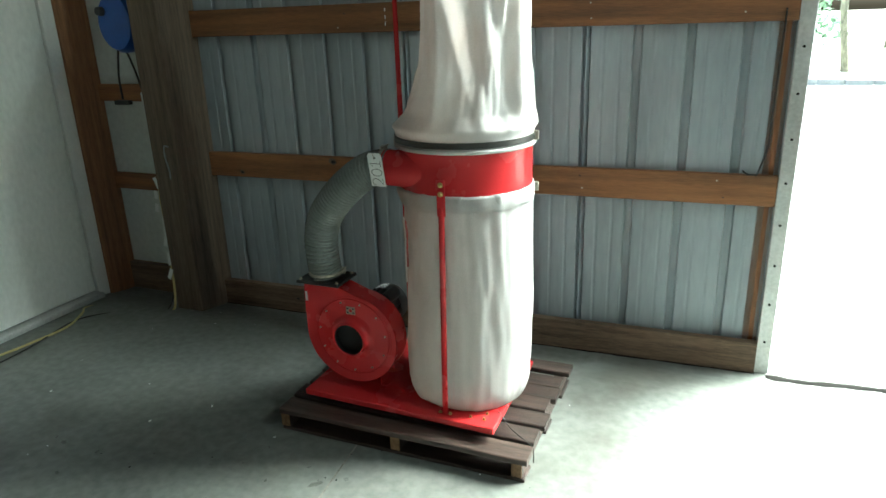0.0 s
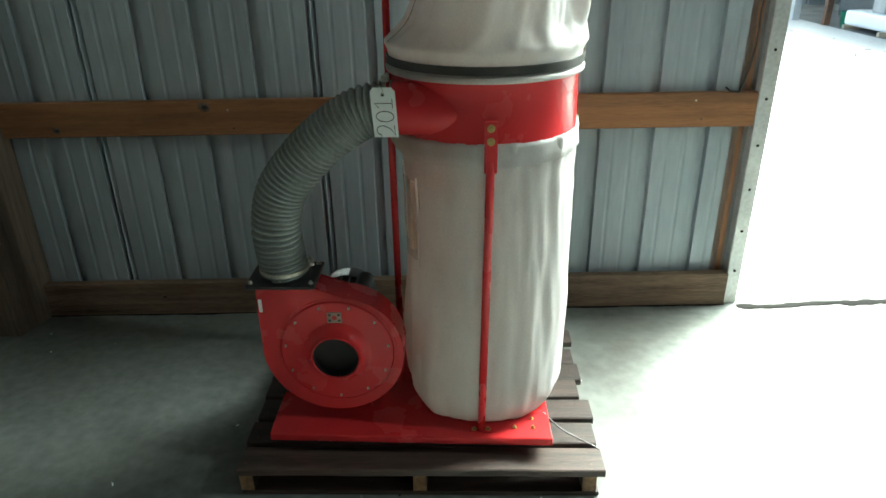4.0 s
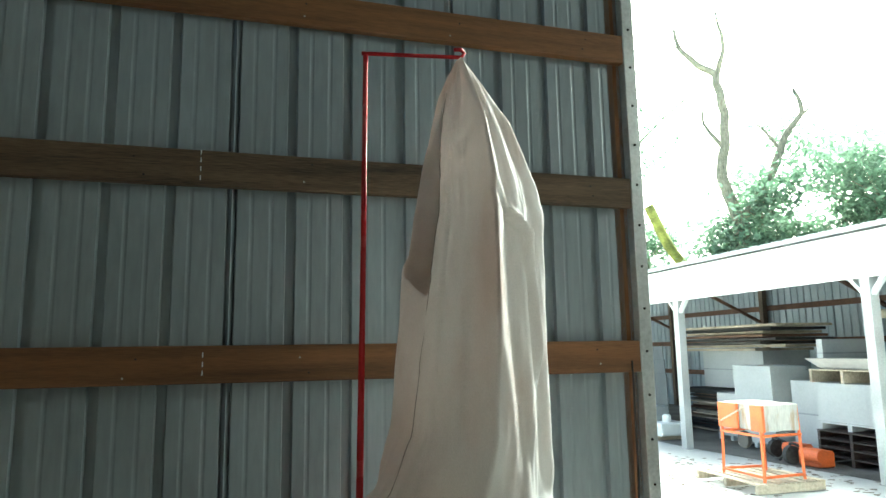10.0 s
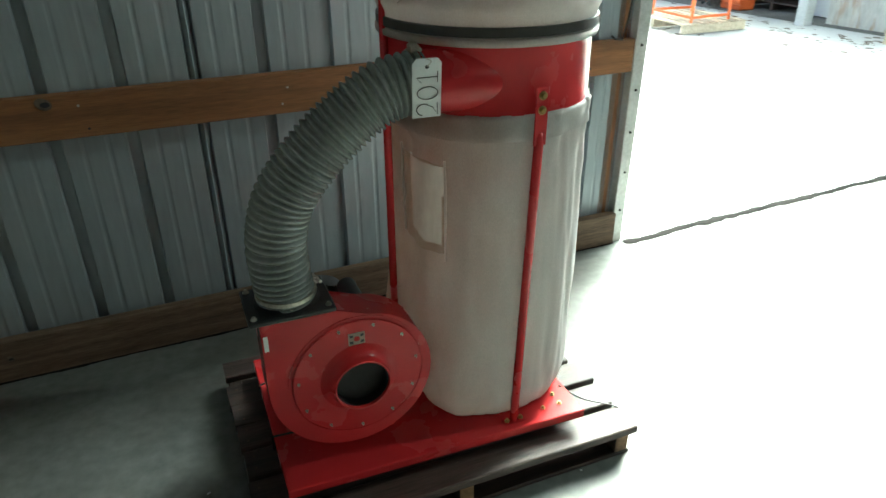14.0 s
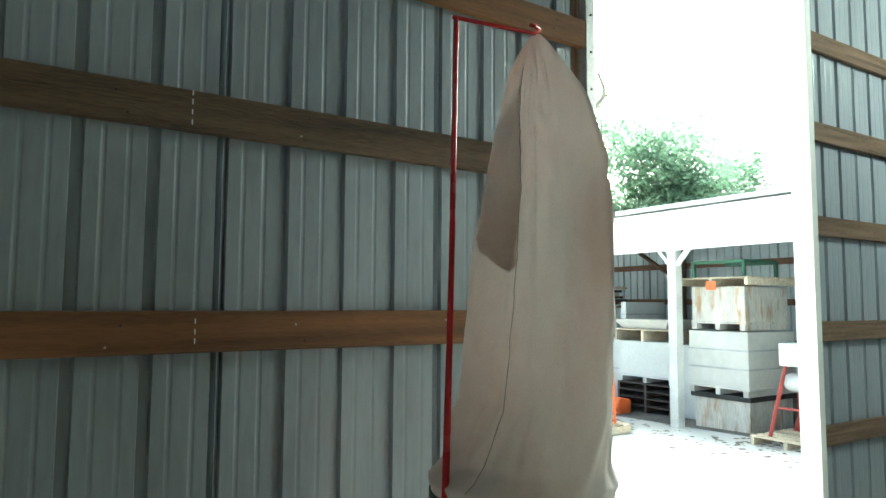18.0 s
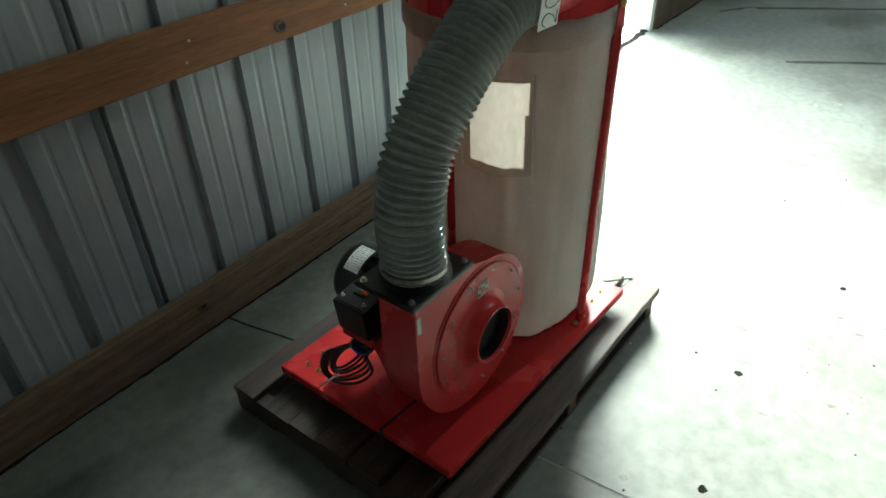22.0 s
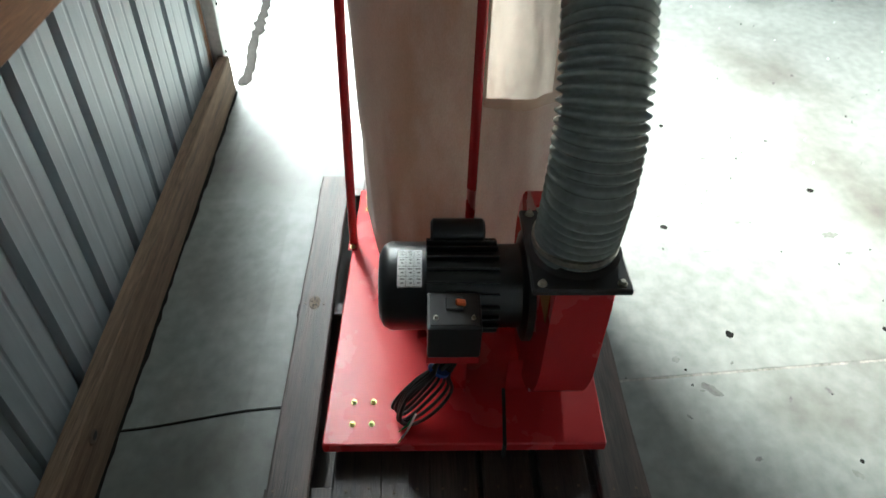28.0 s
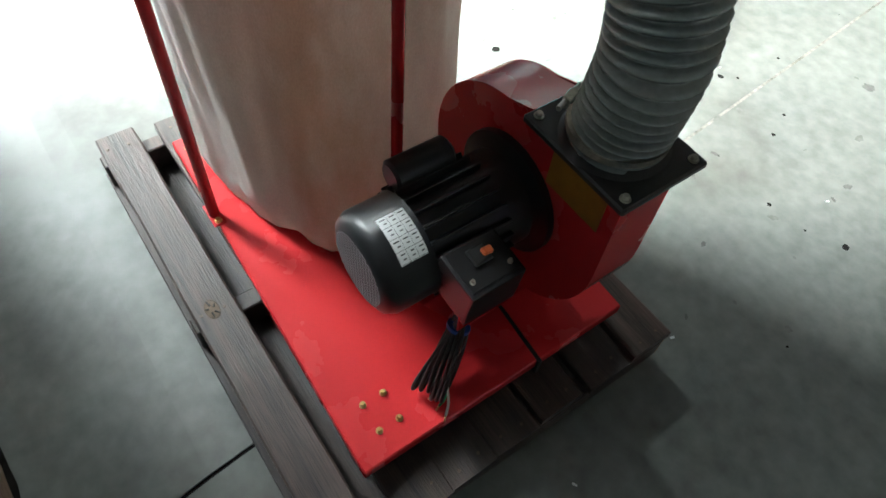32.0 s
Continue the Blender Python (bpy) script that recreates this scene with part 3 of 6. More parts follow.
# ---------------------------------------------------------------- dust collector
CX, CY, R = 0.628, -0.806, 0.248
dc = thing("dust_collector", "red dust collector with two cream canvas bags strapped on a pallet", "dust collector", (0.41, -0.8, 0.105))
base_m = Matrix.Translation((0, 0, 0)) @ Matrix(((1, 0, 0, 0), (-0.028, 1, 0, 0), (0, 0, 1, 0), (0, 0, 0, 1)))
bm = box((0.0, -1.078, 0.138), (0.826, -0.512, 0.164), 0.003, base_m)
base = part("base_plate", bm, RED, dc, "red folded steel base plate")
for y in (-1.02, -0.62):
    part("runner", box((0.05, y, 0.1), (0.78, y + 0.06, 0.139)), PALLET, dc, "dark wooden runner")
for x, y in ((0.1, -0.569), (0.1, -0.609), (0.047, -0.608), (0.047, -0.569), (0.79, -0.595), (0.739, -0.598), (0.737, -0.56), (0.79, -0.557),
             (0.773, -1.05), (0.72, -1.05), (0.773, -1.01)):
    bolt((x, y, 0.165), (0, 0, 1), base, 0.0042, BRASS)

# drum band and inlet
bm = lathe([(R, 1.015), (R + 0.004, 1.018), (R + 0.002, 1.03), (R, 1.16), (R + 0.004, 1.172), (R - 0.004, 1.175)], 64, Matrix.Translation((CX, CY, 0)))
drum = part("drum", bm, RED, dc, "glossy red steel drum ring", 40)
part("inlet", tube([(0.385, -0.972, 1.095), (0.43, -0.976, 1.095), (0.56, -0.975, 1.092), (0.66, -0.95, 1.088)], [0.066, 0.066, 0.070, 0.05], 28), RED, dc, "red inlet spout", 60)


def bag(rows, z0, z1, n, seg, folds, amp):
    out = []
    for i in range(n + 1):
        z = z0 + (z1 - z0) * i / n
        cx, cy, rx, ry = interp(rows, z)
        row = []
        for k in range(seg):
            a = 2 * math.pi * k / seg
            p = Vector((cx + rx * math.cos(a), cy + ry * math.sin(a), z))
            f = amp * (noise.noise(Vector((3.2 * math.cos(a), 3.2 * math.sin(a), z * 1.6))) + 0.45 * noise.noise(Vector((7 * math.cos(a) + 3, 7 * math.sin(a), z * 4.0))))
            f += folds(a, z)
            row.append(p + Vector((math.cos(a), math.sin(a), 0)) * f * min(1.0, 6 * min(rx, ry)))
        out.append(row)
    return out


def low_fold(a, z):
    t = max(0.0, min(1.0, (z - 0.18) / 0.84))
    low = max(0.0, 1 - (z - 0.17) / 0.62) ** 1.2

    def lobe(deg, wide):
        d = math.remainder(a - radians(deg), 2 * math.pi) / wide
        return math.exp(-d * d)

    f = low * (0.045 * lobe(149, 0.20) + 0.035 * lobe(57, 0.30) - 0.026 * lobe(104, 0.42) - 0.022 * lobe(190, 0.35) - 0.012 * lobe(270, 0.5))
    f -= 0.034 * lobe(186, 0.5) * max(0.0, min(1.0, (z - 0.40) / 0.25)) * max(0.0, min(1.0, (0.99 - z) / 0.05))
    f += 0.036 * lobe(98, 0.62) * max(0.0, 1 - (z - 0.167) / 0.085) ** 1.4
    f += 0.0035 * noise.noise(Vector((13 * math.cos(a), 13 * math.sin(a), z * 6))) + 0.004 * noise.noise(Vector((6 * math.cos(a) + 4, 6 * math.sin(a), z * 15))) * (max(0.0, 1 - abs(z - 0.88) / 0.12) + max(0.0, 1 - abs(z - 0.24) / 0.1))
    return f + 0.003 * math.sin(9 * a + 2 * z) * t + 0.004 * math.sin(23 * a) * max(0, t - 0.9) * 10 - 0.012 * max(0, (0.24 - z) / 0.06) ** 2


rows = [(0.167, CX, CY - 0.012, R - 0.006, R - 0.012), (0.24, CX, CY - 0.010, R + 0.002, R + 0.004), (0.5, CX + 0.006, CY - 0.004, R + 0.004, R + 0.002),
        (0.8, CX + 0.002, CY, R + 0.001, R + 0.002), (0.95, CX, CY, R + 0.002, R + 0.001), (1.0, CX, CY, R + 0.004, R + 0.004), (1.03, CX, CY, R + 0.003, R + 0.003)]
skin_low = rings(bag(rows, 0.167, 1.024, 80, 160, low_fold, 0.008), True, True)
gone = []
for face in skin_low.faces:
    c = face.calc_center_median()
    if len(face.verts) == 4 and 0.694 < c.z < 0.894 and 187 < math.degrees(math.atan2(c.y - CY, c.x - CX)) % 360 < 222:
        gone.append(face)
bmesh.ops.delete(skin_low, geom=gone, context="FACES")
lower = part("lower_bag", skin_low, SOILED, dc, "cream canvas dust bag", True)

AX, AY = 0.68, -0.86
LOW_SECTION = [(-0.023, -0.258), (0.125, -0.115), (0.197, 0.02), (0.150, 0.15), (0.03, 0.218), (-0.11, 0.208), (-0.196, 0.09), (-0.162, -0.015), (-0.125, -0.12)]
TOP_SECTION = [(-0.02, -0.243), (0.115, -0.11), (0.205, 0.01), (0.155, 0.14), (0.05, 0.212), (-0.075, 0.190), (-0.150, 0.10), (-0.090, -0.015), (-0.066, -0.11)]
HEIGHTS = [(1.172, 0, 0, 1, 0, 0), (1.215, 0, 0, 1.0, 0, 0), (1.24, 0.02, 0, 1.05, 0, 0), (1.29, 0.35, 0, 1.0, 0, 0), (1.45, 0.85, 0, 1.0, 0, 0), (1.65, 1, 0, 1, 0, 0),
           (2.03, 1, 1, 1, 0, 0), (2.12, 1, 1, 0.90, -0.002, 0.002), (2.20, 1, 1, 0.76, -0.006, 0.004), (2.30, 1, 1, 0.58, -0.010, 0.010),
           (2.40, 1, 1, 0.34, -0.016, 0.018), (2.46, 1, 1, 0.17, -0.02, 0.024), (2.50, 1, 1, 0.045, -0.02, 0.027)]


def section(z, seg):
    """The bag's outline at a height: round at the drum, flattened and folded above."""
    shape, late, size, dx, dy = interp(HEIGHTS, z)
    pts = [Vector((u[0] + (v[0] - u[0]) * late, u[1] + (v[1] - u[1]) * late, 0)) for u, v in zip(LOW_SECTION, TOP_SECTION)]
    loop = smooth_path(pts + [pts[0]], 24)[:-1]
    ang = [math.atan2(p.y, p.x) for p in loop]
    out = []
    for k in range(seg):
        a = 2 * math.pi * k / seg
        i = min(range(len(loop)), key=lambda j: abs(math.remainder(ang[j] - a, 2 * math.pi)))
        d = math.remainder(ang[i] - a, 2 * math.pi)
        j = (i + (-1 if d > 0 else 1)) % len(loop)
        d2 = math.remainder(ang[j] - a, 2 * math.pi)
        w = abs(d) / (abs(d) + abs(d2) + 1e-9)
        rad = loop[i].length * (1 - w) + loop[j].length * w
        soft = Vector((math.cos(a) * size, math.sin(a) * size ** 0.75, 0)) * rad + Vector((AX + dx, AY + dy, z))
        round_ = Vector((CX + (R + 0.006) * size * math.cos(a), CY + (R + 0.006) * size * math.sin(a), z))
        out.append(round_.lerp(soft, shape))
    return out


def crease(a, z, at, lean, width, depth, z0, z1):
    """A fold that runs up the cloth: a sharp ridge beside a hollow."""
    t = max(0.0, min(1.0, (z - z0) / 0.12, (z1 - z) / 0.12))
    d = math.remainder(a - at - lean * (z - 1.6), 2 * math.pi) / width
    return depth * t * (math.exp(-d * d) - 0.7 * math.exp(-(d - 1.3) ** 2))


def ridge(a, z, line, width, depth, hollow, side, rise=0.10):
    """A sharp fold along rows of (z, degrees), with a hollow beside it."""
    if not line[0][0] < z < line[-1][0]:
        return 0.0
    t = min(1.0, (z - line[0][0]) / rise, (line[-1][0] - z) / 0.10)
    d = math.remainder(a - radians(interp(line, z)[0]), 2 * math.pi) / width
    return t * (depth * math.exp(-abs(d) ** 1.4) - hollow * math.exp(-((d - side) / (0.5 * abs(side))) ** 2))


def up_fold(a, z):
    f = ridge(a, z, MAIN, 0.10, 0.026, 0.024, 3.0, 0.7) + ridge(a, z, SECOND, 0.12, 0.024, 0.018, -1.4) - dent(a, z)
    f += ridge(a, z, CORNER, 0.16, 0.018, 0.010, -1.5) + crease(a, z, radians(-160), 0.35, 0.13, 0.012, 1.3, 1.9)
    f += crease(a, z, radians(60), -0.3, 0.18, 0.014, 1.3, 2.2) + crease(a, z, radians(215), -0.25, 0.07, 0.006, 1.25, 2.3)
    f += crease(a, z, radians(150), 0.3, 0.2, 0.012, 1.25, 2.3) + crease(a, z, radians(-118), 0.15, 0.10, 0.007, 1.3, 2.2)
    return f + 0.005 * math.sin(15 * a + 3) * max(0.0, 1 - abs(z - 1.25) / 0.05) + 0.003 * math.sin(31 * a) * max(0.0, 1 - abs(z - 1.235) / 0.03)


MAIN = [(1.20, -56), (1.33, -67), (1.44, -79), (1.68, -93), (1.85, -95), (2.25, -95), (2.49, -107)]
SECOND = [(1.55, -34), (1.80, -36), (1.96, -46), (2.03, -82), (2.12, -96)]
CORNER = [(1.22, -20), (1.6, -14), (2.1, -12), (2.4, -30)]
SEAM = [(1.2, 197), (1.6, 193), (1.85, 190), (2.06, 180), (2.20, 172), (2.42, 164)]


def dent(a, z):
    """The cloth sucked in north of the seam, and a pucker under the tip."""
    deg = math.degrees(a) % 360
    u = (interp(SEAM, z)[0] - deg) / 62
    f = 0.0
    if 0 < u < 1:
        ledge = 1.80 + 0.20 * max(0.0, (u - 0.2) / 0.8) ** 1.4
        f = 0.032 * min(1.0, u / 0.07) * (1 - u) ** 0.6 * max(0.0, min(1.0, (z - ledge) / 0.035)) * max(0.0, min(1.0, (2.40 - z) / 0.3))
    if 205 < deg < 268:
        w = math.sin(math.pi * (deg - 205) / 63)
        zc = 2.235 + 0.02 * math.sin(deg * 0.1)
        f -= w * (0.012 * math.exp(-((z - zc) / 0.02) ** 2) - 0.014 * math.exp(-((z - zc + 0.05) / 0.03) ** 2))
    return f


SEG = 220
skin = []
ROWS = 170
for i in range(ROWS + 1):
    z = 1.172 + (2.50 - 1.172) * i / ROWS
    row = section(z, SEG)
    tight = max(0.0, min(1.0, (z - 1.225) / 0.06)) * max(0.0, min(1.0, (2.5 - z) / 0.12))
    c = Vector((AX, AY, z))
    for k, p in enumerate(row):
        a = 2 * math.pi * k / SEG
        d = Vector((math.cos(a), math.sin(a), 0))
        f = up_fold(a, z) + 0.012 * noise.noise(Vector((2.6 * math.cos(a), 2.6 * math.sin(a), z * 2.1))) + 0.006 * noise.noise(Vector((6 * math.cos(a) + 3, 6 * math.sin(a), z * 6.0)))
        f += 0.0025 * noise.noise(Vector((15 * math.cos(a), 15 * math.sin(a) + 7, z * 14)))
        row[k] = p + d * f * tight
    skin.append(row)
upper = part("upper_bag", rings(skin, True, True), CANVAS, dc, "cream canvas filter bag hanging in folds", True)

# sheet over the dent; its brown carries dust and the dent's shade
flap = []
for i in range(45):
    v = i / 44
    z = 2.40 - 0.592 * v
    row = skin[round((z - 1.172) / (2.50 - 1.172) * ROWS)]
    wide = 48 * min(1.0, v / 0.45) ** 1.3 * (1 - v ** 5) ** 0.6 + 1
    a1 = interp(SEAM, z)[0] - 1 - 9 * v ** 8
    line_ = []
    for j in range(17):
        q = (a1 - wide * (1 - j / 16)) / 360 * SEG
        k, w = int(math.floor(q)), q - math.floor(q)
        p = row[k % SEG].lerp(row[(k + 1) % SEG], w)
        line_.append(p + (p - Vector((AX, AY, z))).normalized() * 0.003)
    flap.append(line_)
part("bag_pocket", rings(flap, False, False), DENT_BROWN, dc, "sunken dusty pocket of the bag with its shade in the colour", True)
# grey line on the seam; below the dent it draws the fold's shade
seam = []
for i in range(60):
    z = 1.245 + 1.15 * i / 59
    k = int(round((radians(interp(SEAM, z)[0] + 1)) / (2 * math.pi) * SEG)) % SEG
    p = skin[min(ROWS, round((z - 1.172) / (2.50 - 1.172) * ROWS))][k]
    seam.append(p + (p - Vector((AX, AY, p.z))).normalized() * 0.0005)
part("seam", tube(seam, 0.0013, 6), FOLD_LINE, dc, "grey line of the seam and of the fold's shade", True)
part("strap", rings([[Vector((CX + r * math.cos(a), CY + r * math.sin(a), z)) for a in (2 * math.pi * k / 72 for k in range(72))]
                     for r, z in ((R + 0.006, 1.186), (R + 0.0115, 1.187), (R + 0.0115, 1.206), (R + 0.006, 1.207))]), BAND, dc, "dark clamping strap", 50)
part("hem", lathe([(R + 0.004, 1.166), (R + 0.013, 1.168), (R + 0.014, 1.180), (R + 0.004, 1.183)], 72, Matrix.Translation((CX, CY, 0))), CANVAS, dc, "rolled canvas hem", True)

# rods
rod_r = 0.011
tall = part("rod", tube([(0.372, CY - 0.004, 0.165), (0.372, CY - 0.004, 1.2), (0.378, CY - 0.02, 1.8), (0.383, -0.838, 2.485)], [0.010, 0.010, 0.0078, 0.0072], 12), RED, dc, "tall red support rod", True)
part("hanger_arm", tube([(0.372, -0.838, 2.488), (0.55, -0.836, 2.500), (0.665, -0.834, 2.508), (0.676, -0.834, 2.522), (0.665, -0.834, 2.532), (0.645, -0.834, 2.53)], 0.006, 8), RED, dc, "red hook arm", True)
for (x0, y0), (x1, y1) in (((0.621, -1.062), (0.636, -1.070)), ((0.598, -0.530), (0.628, -0.543))):
    s = -1 if y0 < CY else 1
    rod = part("rod", tube([(x0, y0, 0.165), (x0 + (x1 - x0) * 0.97, y0 + (y1 - y0) * 0.97, 0.955), (x1, y1, 0.985)], [rod_r, rod_r, rod_r * 0.6], 12), RED, dc, "", True)
    part("rod_tab", box((x1 - 0.016, min(y1, y1 + s * 0.004), 0.955), (x1 + 0.016, max(y1, y1 + s * 0.004), 1.085), 0.002), RED, dc)
    part("foot_tab", box((x0 - 0.03, min(y0 - 0.012, y0 + 0.012), 0.164), (x0 + 0.03, max(y0 - 0.012, y0 + 0.012), 0.168), 0.001), RED, dc)
    for z in (1.035, 1.067):
        bolt((x1, y1 + s * 0.005, z), (0, s, 0), dc, 0.0065, BRASS)
    for dx in (-0.02, 0.02):
        bolt((x0 + dx, y0, 0.168), (0, 0, 1), dc, 0.005, BRASS)

# blower
BX, BZ, Y0, Y1 = 0.210, 0.407, -1.010, -0.915
blower = None
out = []
for k in range(41):
    a = radians(178) + radians(262) * k / 40
    rad = 0.215 - 0.042 * (k / 40) ** 1.3
    out.append((BX + rad * math.cos(a), BZ + rad * math.sin(a)))
prof = [(-0.004, 0.612), (-0.004, 0.56)] + out + [(0.150, 0.606), (0.142, 0.612)]
bm = rings([[Vector((x, y, z)) for x, z in prof] for y in (Y0, Y0 + 0.004, Y1 - 0.004, Y1)])
bmesh.ops.bevel(bm, geom=[e for e in bm.edges if abs(e.verts[0].co.y - e.verts[1].co.y) < 1e-6 and (abs(e.verts[0].co.y - Y0) < 1e-6 or abs(e.verts[0].co.y - Y1) < 1e-6)], offset=0.004, segments=2, affect="EDGES")
housing = part("blower_housing", bm, RED, dc, "red scroll fan housing", 35)
TOF = Matrix.Translation((BX, Y0, BZ)) @ Matrix.Rotation(radians(90), 4, "X")
cover = part("cover", lathe([(0.0, 0.0), (0.160, 0.0), (0.162, 0.003), (0.160, 0.006), (0.154, 0.007), (0.0, 0.007)], 56, TOF, None, False), RED, dc, "round bolted cover", 30)
part("inlet_spout", lathe([(0.100, 0.006), (0.084, 0.011), (0.073, 0.020), (0.069, 0.032), (0.069, 0.044), (0.065, 0.044), (0.064, 0.0), (0.064, -0.05)], 48, TOF, None, False), RED, cover, "", 40)
part("inside", lathe([(0.0, 0.008), (0.0648, 0.008), (0.0648, 0.036), (0.0638, 0.036), (0.0638, 0.009), (0.0, 0.009)], 32, TOF, None, False), HOLE, cover, "dark fan opening")
for k in range(11):
    a = 2 * math.pi * (k + 0.25) / 11
    bolt((BX + 0.148 * math.cos(a), Y0 - 0.006, BZ + 0.148 * math.sin(a)), (0, -1, 0), cover, 0.0026, STEEL, "screw")
part("seam", lathe([(0.1655, 0.0), (0.1655, 0.002), (0.170, 0.002), (0.170, 0.0)], 56, TOF, None, False), RED, dc)
# square sticker with plain marks
st = part("sticker", box((BX - 0.020, Y0 - 0.0085, 0.504), (BX + 0.020, Y0 - 0.007, 0.537)), material("silver sticker", (0.36, 0.25, 0.20), 0.4, bump=0), dc, "small square silver sticker")
for dx in (-0.013, 0.013):
    for dz in (0.509, 0.526):
        part("mark", box((BX + dx - 0.004, Y0 - 0.0095, dz), (BX + dx + 0.004, Y0 - 0.0086, dz + 0.006)), INK, st)
part("mark", lathe([(0, 0), (0.007, 0), (0.007, 0.001), (0, 0.001)], 16, Matrix.Translation((BX, Y0 - 0.0086, 0.5205)) @ Matrix.Rotation(radians(90), 4, "X"), None, False), RED, st)
part("side_label", box((0.000, Y0 - 0.0015, 0.535), (0.010, Y0 - 0.0002, 0.575)), PAPER, dc, "small white side label")
part("warning_label", box((0.02, Y1 + 0.0002, 0.50), (0.13, Y1 + 0.0015, 0.57)), material("amber warning label", (0.30, 0.13, 0.01), 0.5, bump=0), dc, "amber warning label")
for dx in (0.13, 0.285):
    part("foot_bracket", box((dx, Y0 + 0.06, 0.163), (dx + 0.004, Y1 + 0.03, 0.26), 0.001), RED, dc)
    part("foot_flange", box((dx, Y0 + 0.06, 0.163), (dx + 0.03, Y1 + 0.03, 0.1675), 0.001), RED, dc)
slit = part("base_slit", box((-0.0045, -0.880, 0.120), (0.135, -0.872, 0.1648), 0, Matrix.Rotation(radians(-4), 4, "Z") @ Matrix.Translation((0.06, 0.005, 0))), HOLE, dc, "dark gap between the base sheets")

# outlet flange and hose
FX, FY = 0.070, -0.951
fl = part("flange_plate", box((-0.027, -1.028, 0.613), (0.167, -0.874, 0.626), 0.003), BLACK, dc, "black square outlet flange")
part("flange_neck", lathe([(0.078, 0.625), (0.060, 0.632), (0.055, 0.645), (0.053, 0.68)], 32, Matrix.Translation((FX, FY, 0))), BLACK, fl, "", 40)
for dx in (-0.013, 0.07, 0.153):
    for dy in (-1.012, -0.890):
        bolt((dx, dy, 0.626), (0, 0, 1), fl, 0.005)
line = smooth_path([(0.070, -0.951, 0.632), (0.064, -0.953, 0.70), (0.063, -0.955, 0.78), (0.090, -0.958, 0.875), (0.160, -0.963, 0.965), (0.243, -0.968, 1.038), (0.322, -0.971, 1.085), (0.405, -0.974, 1.098)], 64)
acc, radii, last = 0.0, [], line[0]
for p in line:
    acc += (p - last).length
    last = p
    wave = acc / (0.0105 + 0.0042 * min(1.0, acc / 0.15))
    s = abs(math.cos(math.pi * wave))
    radii.append(0.0570 + 0.0105 * s ** 1.3)
hose = part("hose", tube(line, radii, 26), HOSE, dc, "grey ribbed vinyl hose", True)
for c, ax in (((0.07, -0.951, 0.648), (0, 0, 1)), ((0.385, -0.974, 1.097), (1, 0, 0.1))):
    q = Vector(ax).to_track_quat("Z", "Y").to_matrix().to_4x4()
    cl = part("hose_clamp", lathe([(0.068, -0.005), (0.0695, -0.005), (0.0695, 0.005), (0.068, 0.005)], 40, Matrix.Translation(c) @ q), STEEL, hose, "wire hose clamp", 40)
    m = Matrix.Translation(c) @ q
    scr = tube([(0.075, -0.03, 0.006), (0.075, 0.03, 0.006)], 0.004, 8)
    box((0.066, -0.012, -0.008), (0.080, 0.012, 0.012), 0.002, None, scr)
    turn = radians(200) if ax[2] == 1 else radians(95)
    scr.transform(m @ Matrix.Rotation(turn, 4, "Z"))
    part("clamp_screw", scr, STEEL, hose)

MESH = material("dull mesh wire", (0.10, 0.095, 0.10), 0.5, vary=0.1, bump=0)
# motor along y behind the housing
MX, MZ, MR = 0.197, 0.411, 0.083
TOM = Matrix.Translation((MX, -0.882, MZ)) @ Matrix.Rotation(radians(-90), 4, "X")
motor = part("motor", lathe([(0.0, -0.034), (0.108, -0.034), (0.108, -0.020), (0.082, -0.012), (0.080, 0.20), (0.0, 0.20)], 40, TOM, None, False), BLACK, dc, "black electric motor", 35)
part("fan_cover", lathe([(0.088, 0.165), (MR + 0.003, 0.168), (MR + 0.003, 0.232), (MR - 0.004, 0.246), (MR - 0.018, 0.253), (0.0, 0.253)], 44, TOM, None, False), BLACK, motor, "", 40)
for k in range(22):
    a = 2 * math.pi * k / 22
    b = box((0.076, -0.0022, 0.03), (0.092, 0.0022, 0.165), 0.001)
    b.transform(TOM @ Matrix.Rotation(a, 4, "Z"))
    part("cooling_fin", b, BLACK, motor)
for i in range(-7, 8):
    h = math.sqrt(max(0, 0.062 ** 2 - (i * 0.008) ** 2))
    for turn in (0, 90):
        b = box((i * 0.008 - 0.0009, -h, 0.2532), (i * 0.008 + 0.0009, h, 0.2545))
        b.transform(TOM @ Matrix.Rotation(radians(turn), 4, "Z"))
        part("grille_wire", b, MESH, motor)
cap = tube([(MX + 0.064, -0.725, 0.493), (MX + 0.064, -0.730, 0.493), (MX + 0.064, -0.825, 0.493), (MX + 0.064, -0.830, 0.493)], [0.021, 0.027, 0.027, 0.021], 24)
box((MX + 0.035, -0.82, 0.455), (MX + 0.078, -0.745, 0.48), 0.003, None, cap)
part("capacitor", cap, BLACK, motor, "black capacitor housing", 40)
SB = Matrix.Translation((0.096, -0.766, 0.423)) @ Matrix.Rotation(radians(-6), 4, "Y")
swb = part("switch_box", box((-0.052, -0.048, -0.045), (0.030, 0.048, 0.045), 0.004, SB, None, 2), BLACK, motor, "black switch box")
part("switch_plate", box((-0.045, -0.043, 0.045), (0.026, 0.043, 0.0475), 0.001, SB), BLACK, motor)
part("switch_frame", box((-0.014, -0.016, 0.047), (0.014, 0.016, 0.053), 0.002, SB), RUBBER, motor)
part("switch", box((-0.007, -0.009, 0.052), (0.005, 0.009, 0.060), 0.002, SB @ Matrix.Rotation(0.2, 4, "X")), ORANGE, motor, "orange rocker switch")
